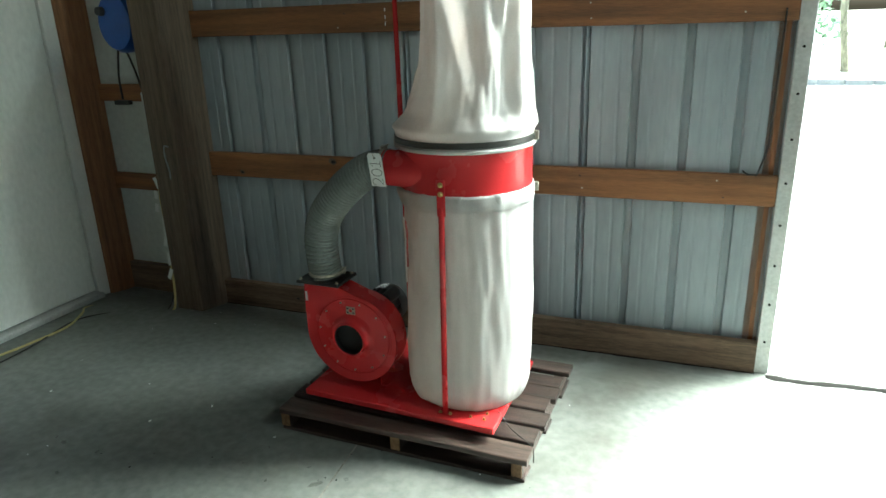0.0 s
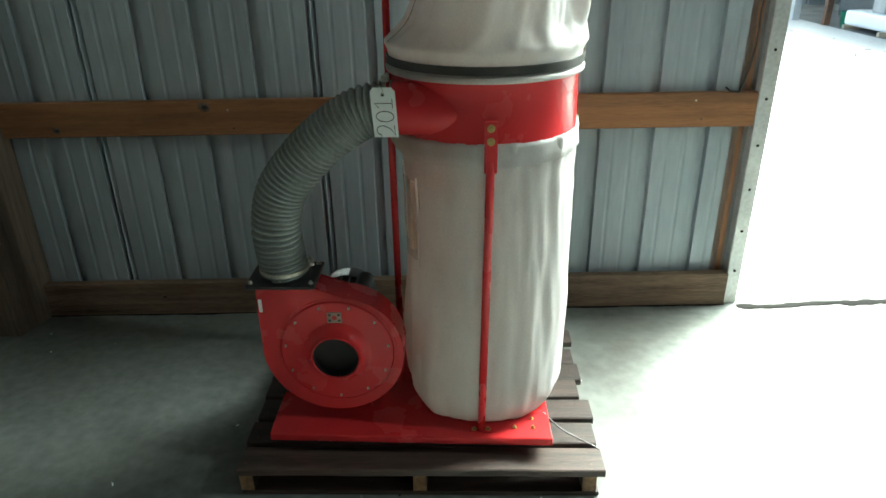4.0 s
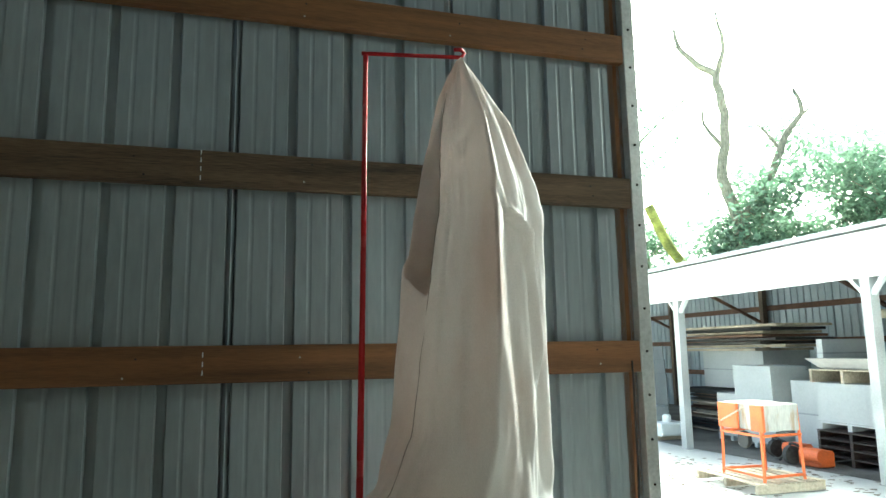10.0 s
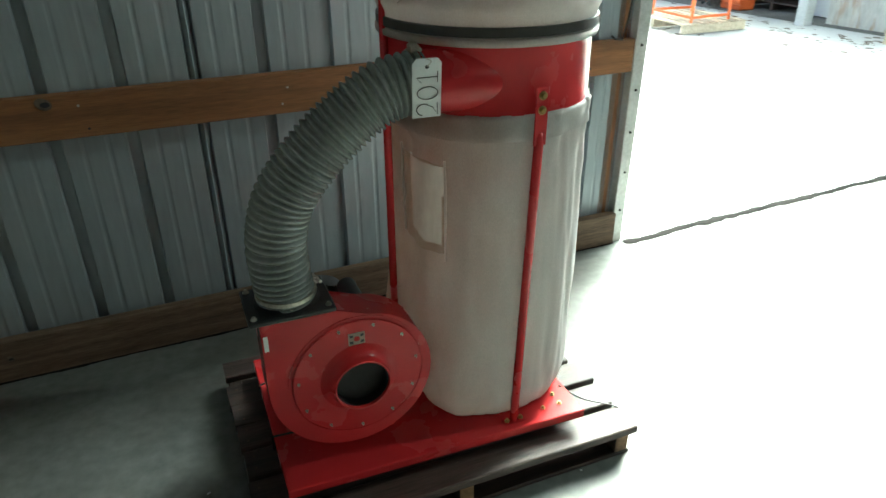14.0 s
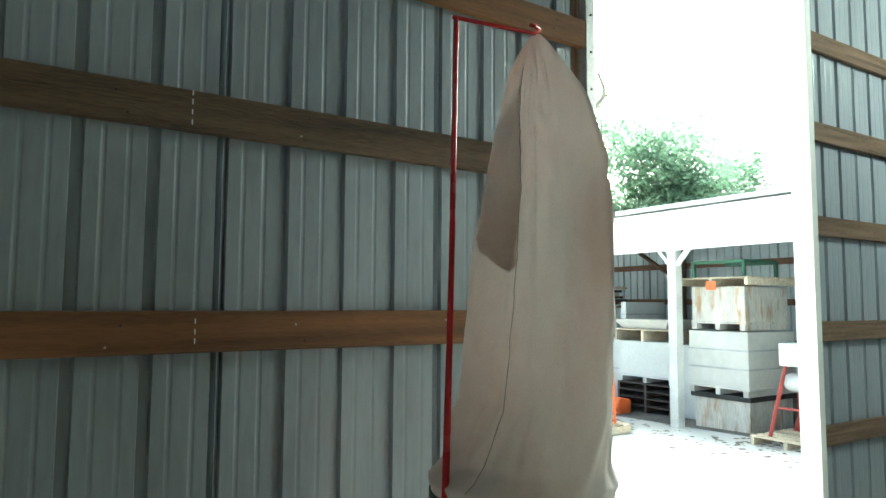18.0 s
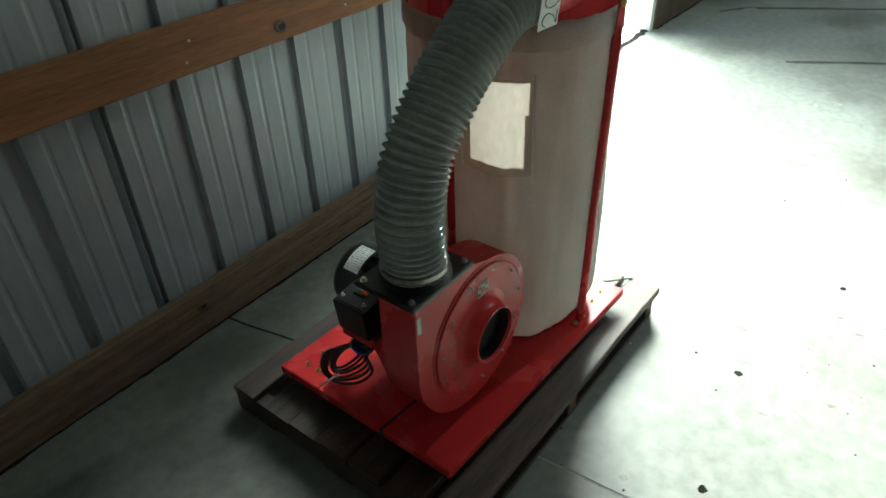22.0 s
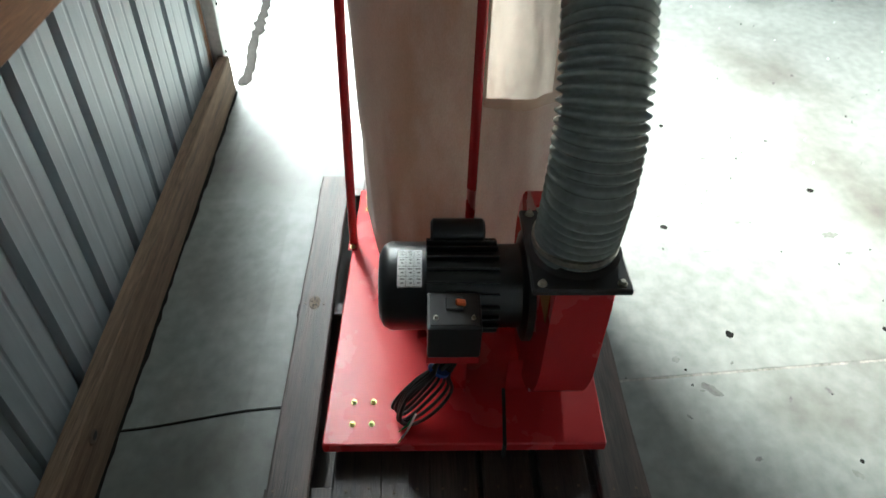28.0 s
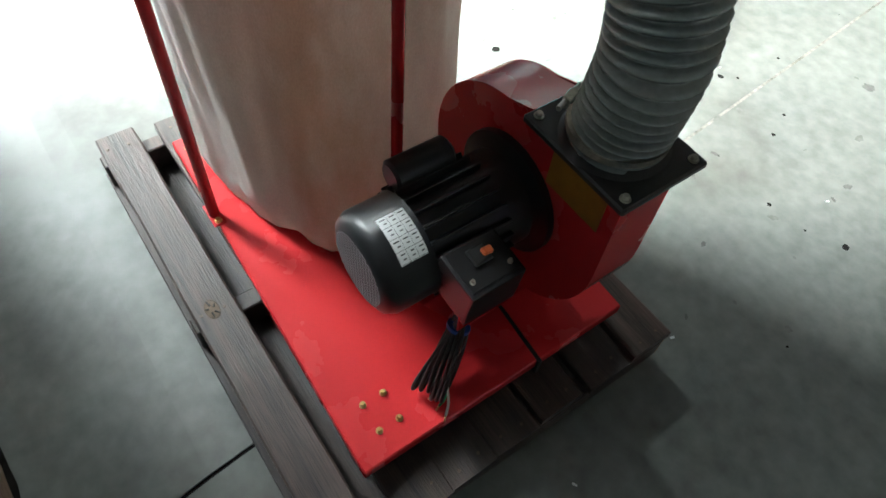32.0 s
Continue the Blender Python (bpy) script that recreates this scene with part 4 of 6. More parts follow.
for dy in (-0.033, 0.033):
    bolt(SB @ Vector((-0.03, dy, 0.047)), (0, 0, 1), motor, 0.003, STEEL, "screw")

# power cord, coiled and tied, with bare ends
CU, CW, CC = Vector((-0.240, 0.537, -0.809)), Vector((0.487, -0.654, -0.579)), Vector((0.071, -0.716, 0.256))
part("power_cord", tube(smooth_path([(0.098, -0.80, 0.385), (0.10, -0.80, 0.35), (0.097, -0.775, 0.32), (0.08, -0.74, 0.29)], 8), 0.0055, 8), RUBBER, dc, "black power cord", True)
for k in range(6):
    loop = []
    side = CU.cross(CW)
    for i in range(41):
        a = 2 * math.pi * i / 40
        loop.append(CC + CU * (0.092 - 0.005 * (k % 3)) * math.cos(a) + CW * (0.020 + 0.009 * k) * (1 - 0.55 * math.exp(-((math.cos(a) + 0.55) / 0.3) ** 2)) * math.sin(a) + side * (0.009 * (k - 2.5) * (0.7 + 0.5 * math.cos(a)) + 0.003 * math.sin(2 * a + k)))
    part("cord_loop", tube(loop, 0.0038, 8), RUBBER, dc, "", True)
tie = lathe([(0.034, -0.003), (0.036, -0.003), (0.036, 0.003), (0.034, 0.003)], 24)
frame_tie = Matrix((CU.cross(CW).to_4d(), CW.to_4d(), CU.to_4d(), (0, 0, 0, 1))).transposed()
tie.transform(Matrix.Translation(CC - CU * 0.048) @ frame_tie.to_3x3().to_4x4() @ Matrix.Diagonal((0.55, 0.70, 1, 1)))
part("cable_tie", tie, BLUEPL, dc, "blue cable tie")
for col, dy, nm in (((0.02, 0.30, 0.10), 0.0, "green wire end"), ((0.7, 0.7, 0.68), -0.010, "white wire end"), ((0.02, 0.02, 0.02), 0.010, "black wire end")):
    m = material(nm, col, 0.5, bump=0)
    w0 = CC + CU * 0.055 + CU.cross(CW) * 0.02
    part("wire", tube(smooth_path([w0, w0 + CU * 0.02 + Vector((-0.012 + dy, 0.004, 0.004)), w0 + CU * 0.036 + Vector((-0.010 + 2 * dy, 0.008, 0.004))], 6), 0.0022, 6), m, dc, nm, True)
    part("bare_end", tube([w0 + CU * 0.036 + Vector((-0.010 + 2 * dy, 0.008, 0.004)), w0 + CU * 0.044 + Vector((-0.010 + 2.4 * dy, 0.010, 0.004))], 0.0016, 6), BRASS, dc, "bare copper end", True)
# folded stand under the motor and the box
part("motor_stand", box((0.125, -0.80, 0.164), (0.275, -0.796, 0.345), 0.001), RED, dc, "red motor stand")
part("motor_stand", box((0.125, -0.80, 0.338), (0.275, -0.70, 0.342), 0.001), RED, dc)
part("stand_gusset", rings([[Vector((x, -0.80, 0.165)), Vector((x, -0.80, 0.34)), Vector((x, -0.70, 0.34))] for x in (0.125, 0.129)]), RED, dc)
part("box_plate", box((0.058, -0.815, 0.345), (0.062, -0.717, 0.385), 0.001), RED, dc)

# rating plate on the motor
def on_motor(u, v):
    """u along the axis, v round it in degrees from the top towards the west."""
    a = radians(v)
    return Vector((MX - (MR + 0.004) * math.sin(a), u, MZ + (MR + 0.004) * math.cos(a)))


def plate(u0, u1, v0, v1, lift, mat, parent, name, label=""):
    rows = []
    for j in range(9):
        v = v0 + (v1 - v0) * j / 8
        a = radians(v)
        o = Vector((-math.sin(a), 0, math.cos(a))) * lift
        rows.append([on_motor(u0, v) + o, on_motor(u1, v) + o])
    return part(name, rings(rows, False, False), mat, parent, label, True)


rating = plate(-0.709, -0.663, -4, 47, 0.0004, PAPER, motor, "rating_plate", "silver-white rating plate")
for v in (-4, 8.5, 21, 33.5, 46):
    plate(-0.709, -0.663, v, v + 0.4, 0.0008, INK, rating, "plate_line")
for u in (-0.7085, -0.694, -0.679, -0.6635):
    plate(u - 0.0002, u + 0.0002, -4, 47, 0.0008, INK, rating, "plate_line")
for j, v in enumerate((2.5, 15, 27.5, 40)):
    for u0, u1 in ((-0.706, -0.697), (-0.691, -0.683), (-0.676, -0.667)):
        plate(u0, u1 - 0.002 * (j % 2), v - 3.4, v - 2.2, 0.0009, INK, rating, "plate_text")
        plate(u0 + 0.001, u0 + 0.006, v + 1.2, v + 2.4, 0.0009, INK, rating, "plate_text")


# clear window sewn in the lower bag
def on_bag(a, z, lift):
    cx, cy, rx, ry = interp(rows_low, z)
    lift += low_fold(a, z)
    return Vector((cx + (rx + lift) * math.cos(a), cy + (ry + lift) * math.sin(a), z))


rows_low = [(0.167, CX, CY - 0.012, R - 0.006, R - 0.012), (0.24, CX, CY - 0.010, R + 0.002, R + 0.004), (0.5, CX + 0.006, CY - 0.004, R + 0.004, R + 0.002),
            (0.8, CX + 0.002, CY, R + 0.001, R + 0.002), (0.95, CX, CY, R + 0.002, R + 0.001), (1.03, CX, CY, R + 0.003, R + 0.003)]
win = []
for i in range(13):
    z = 0.682 + 0.222 * i / 12
    win.append([on_bag(radians(184 + 40 * j / 12), z - (0.02 * (1 - j / 12) * 0 + 0.012 * math.sin(j / 12 * 3.1)) * (1 - i / 12), 0.011 + 0.002 * math.sin(j * 1.3)) for j in range(13)])
part("bag_window", rings(win, False, False), CLEAR, dc, "yellowed clear vinyl window", True)
part("window_edge", tube([on_bag(radians(224.5), 0.66 + 0.255 * i / 10, 0.011) for i in range(11)], 0.003, 6), CANVAS, dc)
part("window_edge", tube([on_bag(radians(183.5), 0.68 + 0.235 * i / 10, 0.011) for i in range(11)], 0.003, 6), CANVAS, dc)
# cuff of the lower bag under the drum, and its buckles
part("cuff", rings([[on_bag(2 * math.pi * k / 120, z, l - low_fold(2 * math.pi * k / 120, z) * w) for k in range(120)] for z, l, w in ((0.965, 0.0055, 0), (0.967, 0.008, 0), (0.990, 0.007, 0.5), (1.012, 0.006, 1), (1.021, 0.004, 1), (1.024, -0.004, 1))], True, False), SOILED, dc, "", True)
for a in (radians(8), radians(12)):
    part("strap_buckle", box((-0.006, -0.012, -0.016), (0.010, 0.012, 0.016), 0.002, Matrix.Translation((CX + (R + 0.014) * math.cos(a), CY + (R + 0.014) * math.sin(a), 1.197 if a < 0.16 else 1.005)) @ Matrix.Rotation(a, 4, "Z")), STEEL, dc, "metal buckle")

# auction tag with a handwritten number
tag = thing("hang_tag", "white card tag with a handwritten number wired to the hose", "tag", (0.37, -1.045, 1.09))
TG = Matrix.Translation((0.382, -1.049, 1.101)) @ Matrix.Rotation(radians(-2), 4, "Y") @ Matrix.Rotation(radians(8), 4, "X") @ Matrix.Rotation(radians(-6), 4, "Z")
out = [(-0.030, -0.062), (0.030, -0.062), (0.030, 0.052), (0.022, 0.062), (-0.022, 0.062), (-0.030, 0.052)]
card = rings([[Vector((x, y, z)) for x, z in out] for y in (0.0, 0.0012)])
card.transform(TG)
part("card", card, PAPER, tag)
part("eyelet", lathe([(0.0, 0), (0.004, 0), (0.004, 0.0008), (0.0, 0.0008)], 12, TG @ Matrix.Translation((0, -0.0002, 0.045)) @ Matrix.Rotation(radians(90), 4, "X"), None, False), INK, tag)


def stroke(points):
    """A pen stroke on the tag; the number reads from the bottom upwards."""
    pts = [TG @ Vector((-q[1] * 1.2, -0.0012, q[0] * 1.1 + 0.002)) for q in points]
    part("pen_stroke", tube(pts, 0.0009, 6), INK, tag)


def arc(cx, cy, rx, ry, a0, a1, n=14):
    return [(cx + rx * math.cos(radians(a0 + (a1 - a0) * i / n)), cy + ry * math.sin(radians(a0 + (a1 - a0) * i / n))) for i in range(n + 1)]


stroke(arc(-0.042, 0.006, 0.011, 0.012, 170, -25) + [(-0.038, -0.010), (-0.053, -0.019), (-0.030, -0.018)])
stroke(arc(-0.010, -0.001, 0.012, 0.018, 90, 450, 22))
stroke([(0.010, 0.010), (0.020, 0.018), (0.020, -0.018)])
stroke([(0.010, -0.018), (0.030, -0.018)])
part("tie_wire", tube(smooth_path([TG @ Vector((0, 0.0, 0.045)), TG @ Vector((0.004, -0.012, 0.062)), (0.370, -1.02, 1.158)], 6), 0.001, 6), STEEL, tag)

# ---------------------------------------------------------------- pallet under the machine
pallet = thing("pallet", "dark weathered slatted wooden pallet under the red base", "pallet", (0.44, -0.77, 0))
for x in (-0.062, 0.442, 0.930):
    st = part("stringer", box((x - 0.02, -1.150, 0.015), (x + 0.02, -0.395, 0.079), 0.003), PALLET, pallet)
    part("stringer_end", box((x - 0.0195, -1.1525, 0.018), (x + 0.0195, -1.150, 0.075)), STRINGER, pallet, "raw yellow stringer end")
# bottom boards added to block light, so the gaps between slats stay dark
for y0, y1 in ((-1.152, -1.06), (-0.83, -0.73), (-0.545, -0.392)):
    part("bottom_board", box((-0.08, y0, 0.0), (0.96, y1, 0.0145), 0.002), PALLET, pallet)
ys = [-1.160, -1.045, -0.930, -0.820, -0.725, -0.630, -0.488]
for i, y in enumerate(ys):
    w = 0.098 if i < 6 else 0.084
    x0, x1 = -0.086 + random.uniform(-0.006, 0.006), 0.968 + random.uniform(-0.02, 0.01)
    bm = bmesh.new()
    n = 18
    loopz = []
    rows = []
    for k in range(n + 1):
        x = x0 + (x1 - x0) * k / n
        e0, e1 = 0.003 * noise.noise(Vector((x * 5, i, 0))), 0.003 * noise.noise(Vector((x * 5, i, 9)))
        sag = 0.002 * noise.noise(Vector((x * 3, i * 7, 4)))
        yy0, yy1 = y + e0, y + w + e1
        rows.append([Vector((x, yy0, 0.080)), Vector((x, yy1, 0.080)), Vector((x, yy1, 0.099 + sag)), Vector((x, yy1 - 0.004, 0.102 + sag)), Vector((x, yy0 + 0.004, 0.102 + sag)), Vector((x, yy0, 0.099 + sag))])
    slat = part("slat", rings(rows, True, True, bm), PALLET, pallet)
    for x in (-0.062, 0.442, 0.930):
        for dy in (0.025, 0.07):
            part("nail", lathe([(0.0, 0), (0.003, 0), (0.003, 0.0012), (0, 0.0012)], 8, Matrix.Translation((x + random.uniform(-0.006, 0.006), y + dy, 0.1025)), None, False), POST, slat)
part("knot", lathe([(0.0, 0), (0.016, 0), (0.014, 0.0012), (0, 0.0016)], 16, Matrix.Translation((0.443, -0.441, 0.1015)) @ Matrix.Diagonal((1.5, 0.9, 1, 1)), None, False), POST, pallet, "dark knot")
for k in range(5):
    a = 1.3 * k
    part("crack", tube([(0.443 + 0.008 * math.cos(a), -0.441 + 0.005 * math.sin(a), 0.1028), (0.443 + 0.022 * math.cos(a), -0.441 + 0.012 * math.sin(a + 0.3), 0.1026)], [0.0022, 0.0008], 6), HOLE, pallet, "dark crack round the knot")
band = thing("packing_strap", "thin grey plastic strap hanging off the pallet", "strap", (0.85, -1.02, 0.11))
part("strap", tube(smooth_path([(0.81, -0.985, 0.168), (0.87, -1.02, 0.128), (0.955, -1.065, 0.107), (0.972, -1.075, 0.088), (0.974, -1.077, 0.04)], 8), 0.0024, 6), BAND, band)

# knots and nails in the girts
for x, z, r in ((-0.448, 0.885, 0.020), (0.612, 0.815, 0.022), (-1.05, 0.80, 0.014), (-0.25, 3.08, 0.012)):
    m = WALL @ Matrix.Translation((x + 0.45, -0.0015, z)) @ Matrix.Rotation(radians(90), 4, "X") @ Matrix.Diagonal((1.5, 1, 1, 1))
    part("knot", lathe([(0.0, 0), (r * 0.9, 0), (r * 0.7, 0.0015), (0, 0.0012)], 20, m @ Matrix.Rotation(0.4, 4, "Z") @ Matrix.Diagonal((0.8, 1.1, 1, 1)), None, False), POST, wall)
    part("knot_hole", lathe([(0.0, 0.0016), (r * 0.45, 0.0016), (r * 0.3, 0.0022), (0, 0.002)], 9, m @ Matrix.Translation((r * 0.15, -r * 0.1, 0)), None, False), HOLE, wall)
for x, z, r in ((0.088, 0.062, 0.018), (-0.75, 0.05, 0.012)):
    m = WALL @ Matrix.Translation((x + 0.45, -0.0235, z)) @ Matrix.Rotation(radians(90), 4, "X") @ Matrix.Diagonal((1.4, 1, 1, 1))
    part("knot", lathe([(0.0, 0), (r * 0.9, 0), (r * 0.7, 0.0015), (0, 0.0012)], 20, m @ Matrix.Rotation(0.4, 4, "Z") @ Matrix.Diagonal((0.8, 1.1, 1, 1)), None, False), POST, wall)
    part("knot_hole", lathe([(0.0, 0.0016), (r * 0.45, 0.0016), (r * 0.3, 0.0022), (0, 0.002)], 9, m @ Matrix.Translation((r * 0.15, -r * 0.1, 0)), None, False), HOLE, wall)
for x, zs in ((-0.118, (2.31, 2.345, 2.38, 2.41)), (-0.086, (1.58, 1.61, 1.645))):
    for z in zs:
        part("chalk_mark", box((x + 0.449, -0.0012, z), (x + 0.4525, -0.0002, z + 0.018), 0, WALL), PAPER, wall)

# ---------------------------------------------------------------- corner by the door
reel = thing("cord_reel", "blue plastic cord reel hung on the dark post", "cord reel", (-1.62, -0.12, 1.5))
bm = lathe([(0.03, -0.075), (0.115, -0.07), (0.13, -0.03), (0.13, 0.03), (0.115, 0.07), (0.03, 0.075)], 28)
bm.transform(Matrix.Translation((-1.63, -0.14, 1.64)) @ Matrix.Rotation(radians(90), 4, "X") @ Matrix.Diagonal((1, 1.25, 1, 1)))
part("case", bm, BLUEPL, reel, "blue rounded plastic case", 40)
part("knob", lathe([(0.0, 0), (0.025, 0), (0.022, 0.03), (0, 0.03)], 16, Matrix.Translation((-1.70, -0.215, 1.70)) @ Matrix.Rotation(radians(90), 4, "X"), None, False), RUBBER, reel)
part("bracket", box((-1.52, -0.16, 1.58), (-1.458, -0.10, 1.72), 0.004), STEEL, reel)
part("cord", tube(smooth_path([(-1.70, -0.15, 1.50), (-1.72, -0.16, 1.35), (-1.72, -0.16, 1.22)], 6), 0.006, 8), RUBBER, reel)
part("handle", box((-1.775, -0.18, 1.19), (-1.665, -0.14, 1.215), 0.006), RUBBER, reel, "black cord handle")
part("cord", tube(smooth_path([(-1.64, -0.15, 1.49), (-1.58, -0.17, 1.38), (-1.50, -0.20, 1.20), (-1.465, -0.22, 1.10)], 6), 0.006, 8), RUBBER, reel)
outlet = thing("outlet_box", "small grey outlet box on the post", "outlet", (-1.49, -0.2, 1.2))
part("box", box((-1.50, -0.24, 1.16), (-1.462, -0.17, 1.27), 0.004), ALU, outlet)
ext = thing("extension_cord", "yellow extension cord with paper tags lying along the floor", "extension cord", (-1.5, -0.4, 0))
part("cable", tube(smooth_path([(-1.50, -0.18, 0.80), (-1.53, -0.19, 0.70), (-1.52, -0.20, 0.55), (-1.49, -0.22, 0.40), (-1.465, -0.26, 0.25), (-1.44, -0.29, 0.12), (-1.45, -0.31, 0.0), (-1.55, -0.31, -0.018), (-1.75, -0.36, -0.012), (-1.95, -0.40, -0.008),
                                (-2.0, -0.47, -0.002), (-1.93, -0.55, 0.008), (-1.85, -0.72, 0.008), (-1.86, -0.95, 0.008), (-1.9, -1.3, 0.008), (-1.8, -1.9, 0.008)], 10), 0.0065, 8), YELLOW, ext, "", True)
part("cable", tube(smooth_path([(-1.49, -0.17, 0.78), (-1.515, -0.18, 0.6), (-1.48, -0.2, 0.4), (-1.475, -0.24, 0.15), (-1.5, -0.33, -0.016), (-1.7, -0.40, -0.010), (-1.88, -0.62, 0.006), (-1.82, -1.0, 0.006), (-1.8, -1.6, 0.006)], 10), 0.004, 8), RUBBER, ext, "thin black cable", True)
for x, y, z, s in ((-1.52, -0.20, 0.75, 0.07), (-1.535, -0.205, 0.68, 0.05), (-1.545, -0.205, 0.60, 0.05), (-1.49, -0.225, 0.50, 0.10), (-1.48, -0.24, 0.42, 0.09), (-1.47, -0.25, 0.30, 0.08), (-1.45, -0.28, 0.22, 0.07)):
    part("paper_tag", box((-0.012, -0.001, -s / 2), (0.012, 0.001, s / 2), 0, Matrix.Translation((x, y - 0.012, z)) @ Matrix.Rotation(random.uniform(-0.5, 0.5), 4, "Y")), PAPER, ext)
hook = thing("wall_hook", "bent wire hook on the dark post", "hook", (-1.3, -0.28, 0.95))
part("wire", tube(smooth_path([(-1.33, -0.272, 0.98), (-1.33, -0.30, 0.985), (-1.33, -0.305, 0.93), (-1.33, -0.29, 0.86), (-1.335, -0.285, 0.80)], 6), 0.004, 8), GREYM, hook)
# rope by the jamb
rope = thing("jamb_cord", "thin cord and chain hanging beside the door jamb", "cord", (1.68, -0.0, 1.0))
part("cord", tube(smooth_path([(1.70, 0.058, 1.60), (1.695, 0.05, 1.3), (1.69, 0.045, 1.05), (1.66, 0.04, 0.915)], 8), 0.004, 6), RUBBER, rope)
part("hook", tube([(1.66, 0.035, 0.915), (1.62, 0.03, 0.92), (1.60, 0.03, 0.935)], 0.004, 6), DARK, rope)

# ---------------------------------------------------------------- far end of the building
def pallet_at(x0, y0, z0, lx, ly, name, label, mat=None, h=0.12):
    """A slatted pallet whose slats run along y."""
    th = thing(name, label, "pallet", (x0 + lx / 2, y0 + ly / 2, z0), group="pallets")
    mat = mat or PALEWOOD
    for k in range(3):
        y = y0 + (ly - 0.05) * k / 2
        part("stringer", box((x0, y, z0), (x0 + lx, y + 0.05, z0 + h - 0.02), 0.003), mat, th)
    n = max(5, int(lx / 0.14))
    for k in range(n):
        x = x0 + (lx - 0.095) * k / (n - 1)
        part("slat", box((x, y0 - 0.01, z0 + h - 0.018), (x + 0.095, y0 + ly + 0.01, z0 + h), 0.003), mat, th)
    return th


pallet_at(6.0, -1.42, 0, 0.9, 1.1, "pallet", "pale slatted pallet carrying a motor and a bucket")
mot = thing("grey_motor", "small grey electric motor with a red cover", "motor", (6.25, -0.78, 0.12))
bm = tube([(6.25, -0.93, 0.22), (6.25, -0.90, 0.22), (6.25, -0.66, 0.22), (6.25, -0.63, 0.22)], [0.06, 0.10, 0.10, 0.06], 20)
box((6.16, -0.88, 0.12), (6.34, -0.68, 0.15), 0.004, None, bm)
part("body", bm, TARP, mot, "", 40)
part("cover", box((6.2, -0.82, 0.31), (6.30, -0.62, 0.50), 0.006), RACK, mot, "dark red metal cover")
part("terminal_box", box((6.15, -0.82, 0.20), (6.19, -0.72, 0.28), 0.004), GREYM, mot)
bucket = thing("bucket", "white plastic bucket with an orange label", "bucket", (6.25, -1.15, 0.12))
part("pail", lathe([(0.105, 0.12), (0.112, 0.14), (0.125, 0.44), (0.130, 0.45), (0.118, 0.452), (0.0, 0.44)], 28, Matrix.Translation((6.25, -1.15, 0))), WHITE, bucket, "", 40)
part("label_wrap", lathe([(0.1155, 0.19), (0.1175, 0.192), (0.1225, 0.32), (0.1205, 0.322)], 28, Matrix.Translation((6.25, -1.15, 0))), ORANGE, bucket, "orange printed label", 40)
part("handle", tube([(6.12 + 0.13, -1.15 + 0.13 * math.cos(a), 0.40 - 0.12 * math.sin(a)) for a in (math.pi * k / 12 for k in range(13))], 0.003, 6), STEEL, bucket)

sack = thing("bulk_bag", "pale blue-grey bulk bag with a grey tarp thrown over it", "bulk bag", (7.2, -0.75, 0))
rows = []
for z, hx, hy in ((0.0, 0.50, 0.56), (0.06, 0.54, 0.60), (0.45, 0.52, 0.57), (0.8, 0.42, 0.48), (1.0, 0.32, 0.38), (1.08, 0.22, 0.28)):
    rows.append([Vector((7.2 + hx * math.copysign(abs(math.cos(a)) ** 0.6, math.cos(a)) + 0.03 * noise.noise(Vector((3 * a, z * 3, 1))),
                         -0.75 + hy * math.copysign(abs(math.sin(a)) ** 0.6, math.sin(a)) + 0.03 * noise.noise(Vector((3 * a, z * 3, 5))), z)) for a in (2 * math.pi * k / 40 for k in range(40))])
part("sack", rings(rows), TARP, sack, "", True)
rows = []
for i in range(9):
    rows.append([Vector((6.82 + 0.10 * i, -1.22 + 0.115 * j, 1.16 - 1.3 * abs((6.82 + 0.10 * i) - 7.25) ** 2 - 0.9 * abs((-1.22 + 0.115 * j) + 0.75) ** 2 + 0.04 * noise.noise(Vector((i * 0.6, j * 0.6, 3))))) for j in range(9)])
part("tarp", rings(rows, False, False), GREYM, sack, "crumpled grey tarp", True)

crate = thing("plywood_crate", "long plywood box on skids", "crate", (6.5, -2.4, 0))
part("box", box((6.05, -2.95, 0.11), (7.0, -1.72, 0.70), 0.006), PLY, crate)
for y in (-2.85, -2.38, -1.83):
    part("skid", box((6.03, y - 0.04, 0), (7.0, y + 0.04, 0.105), 0.004), PALEWOOD, crate)
part("batten", box((6.03, -2.955, 0.62), (6.049, -1.715, 0.70), 0.003), PALEWOOD, crate)
topp = thing("blue_pallet", "blue painted pallet lying on the plywood box", "pallet", (6.5, -2.45, 0.71), group="pallets")
for k in range(6):
    part("slat", box((6.10 + k * 0.16, -3.06, 0.79), (6.22 + k * 0.16, -1.80, 0.81), 0.003), BLUE, topp)
for y in (-3.02, -2.46, -1.86):
    part("stringer", box((6.1, y, 0.705), (7.02, y + 0.04, 0.79), 0.003), PALEWOOD, topp)
carton = thing("cardboard_box", "large open brown cardboard box", "box", (6.75, -2.3, 0.81))
part("carton", box((6.45, -2.66, 0.812), (7.05, -1.76, 1.30), 0.005), CARD, carton)
part("flap", box((6.42, -2.66, 1.30), (6.45, -1.76, 1.40), 0.002, Matrix.Translation((6.44, 0, 1.3)) @ Matrix.Rotation(-0.5, 4, "Y") @ Matrix.Translation((-6.44, 0, -1.3))), CARD, carton)
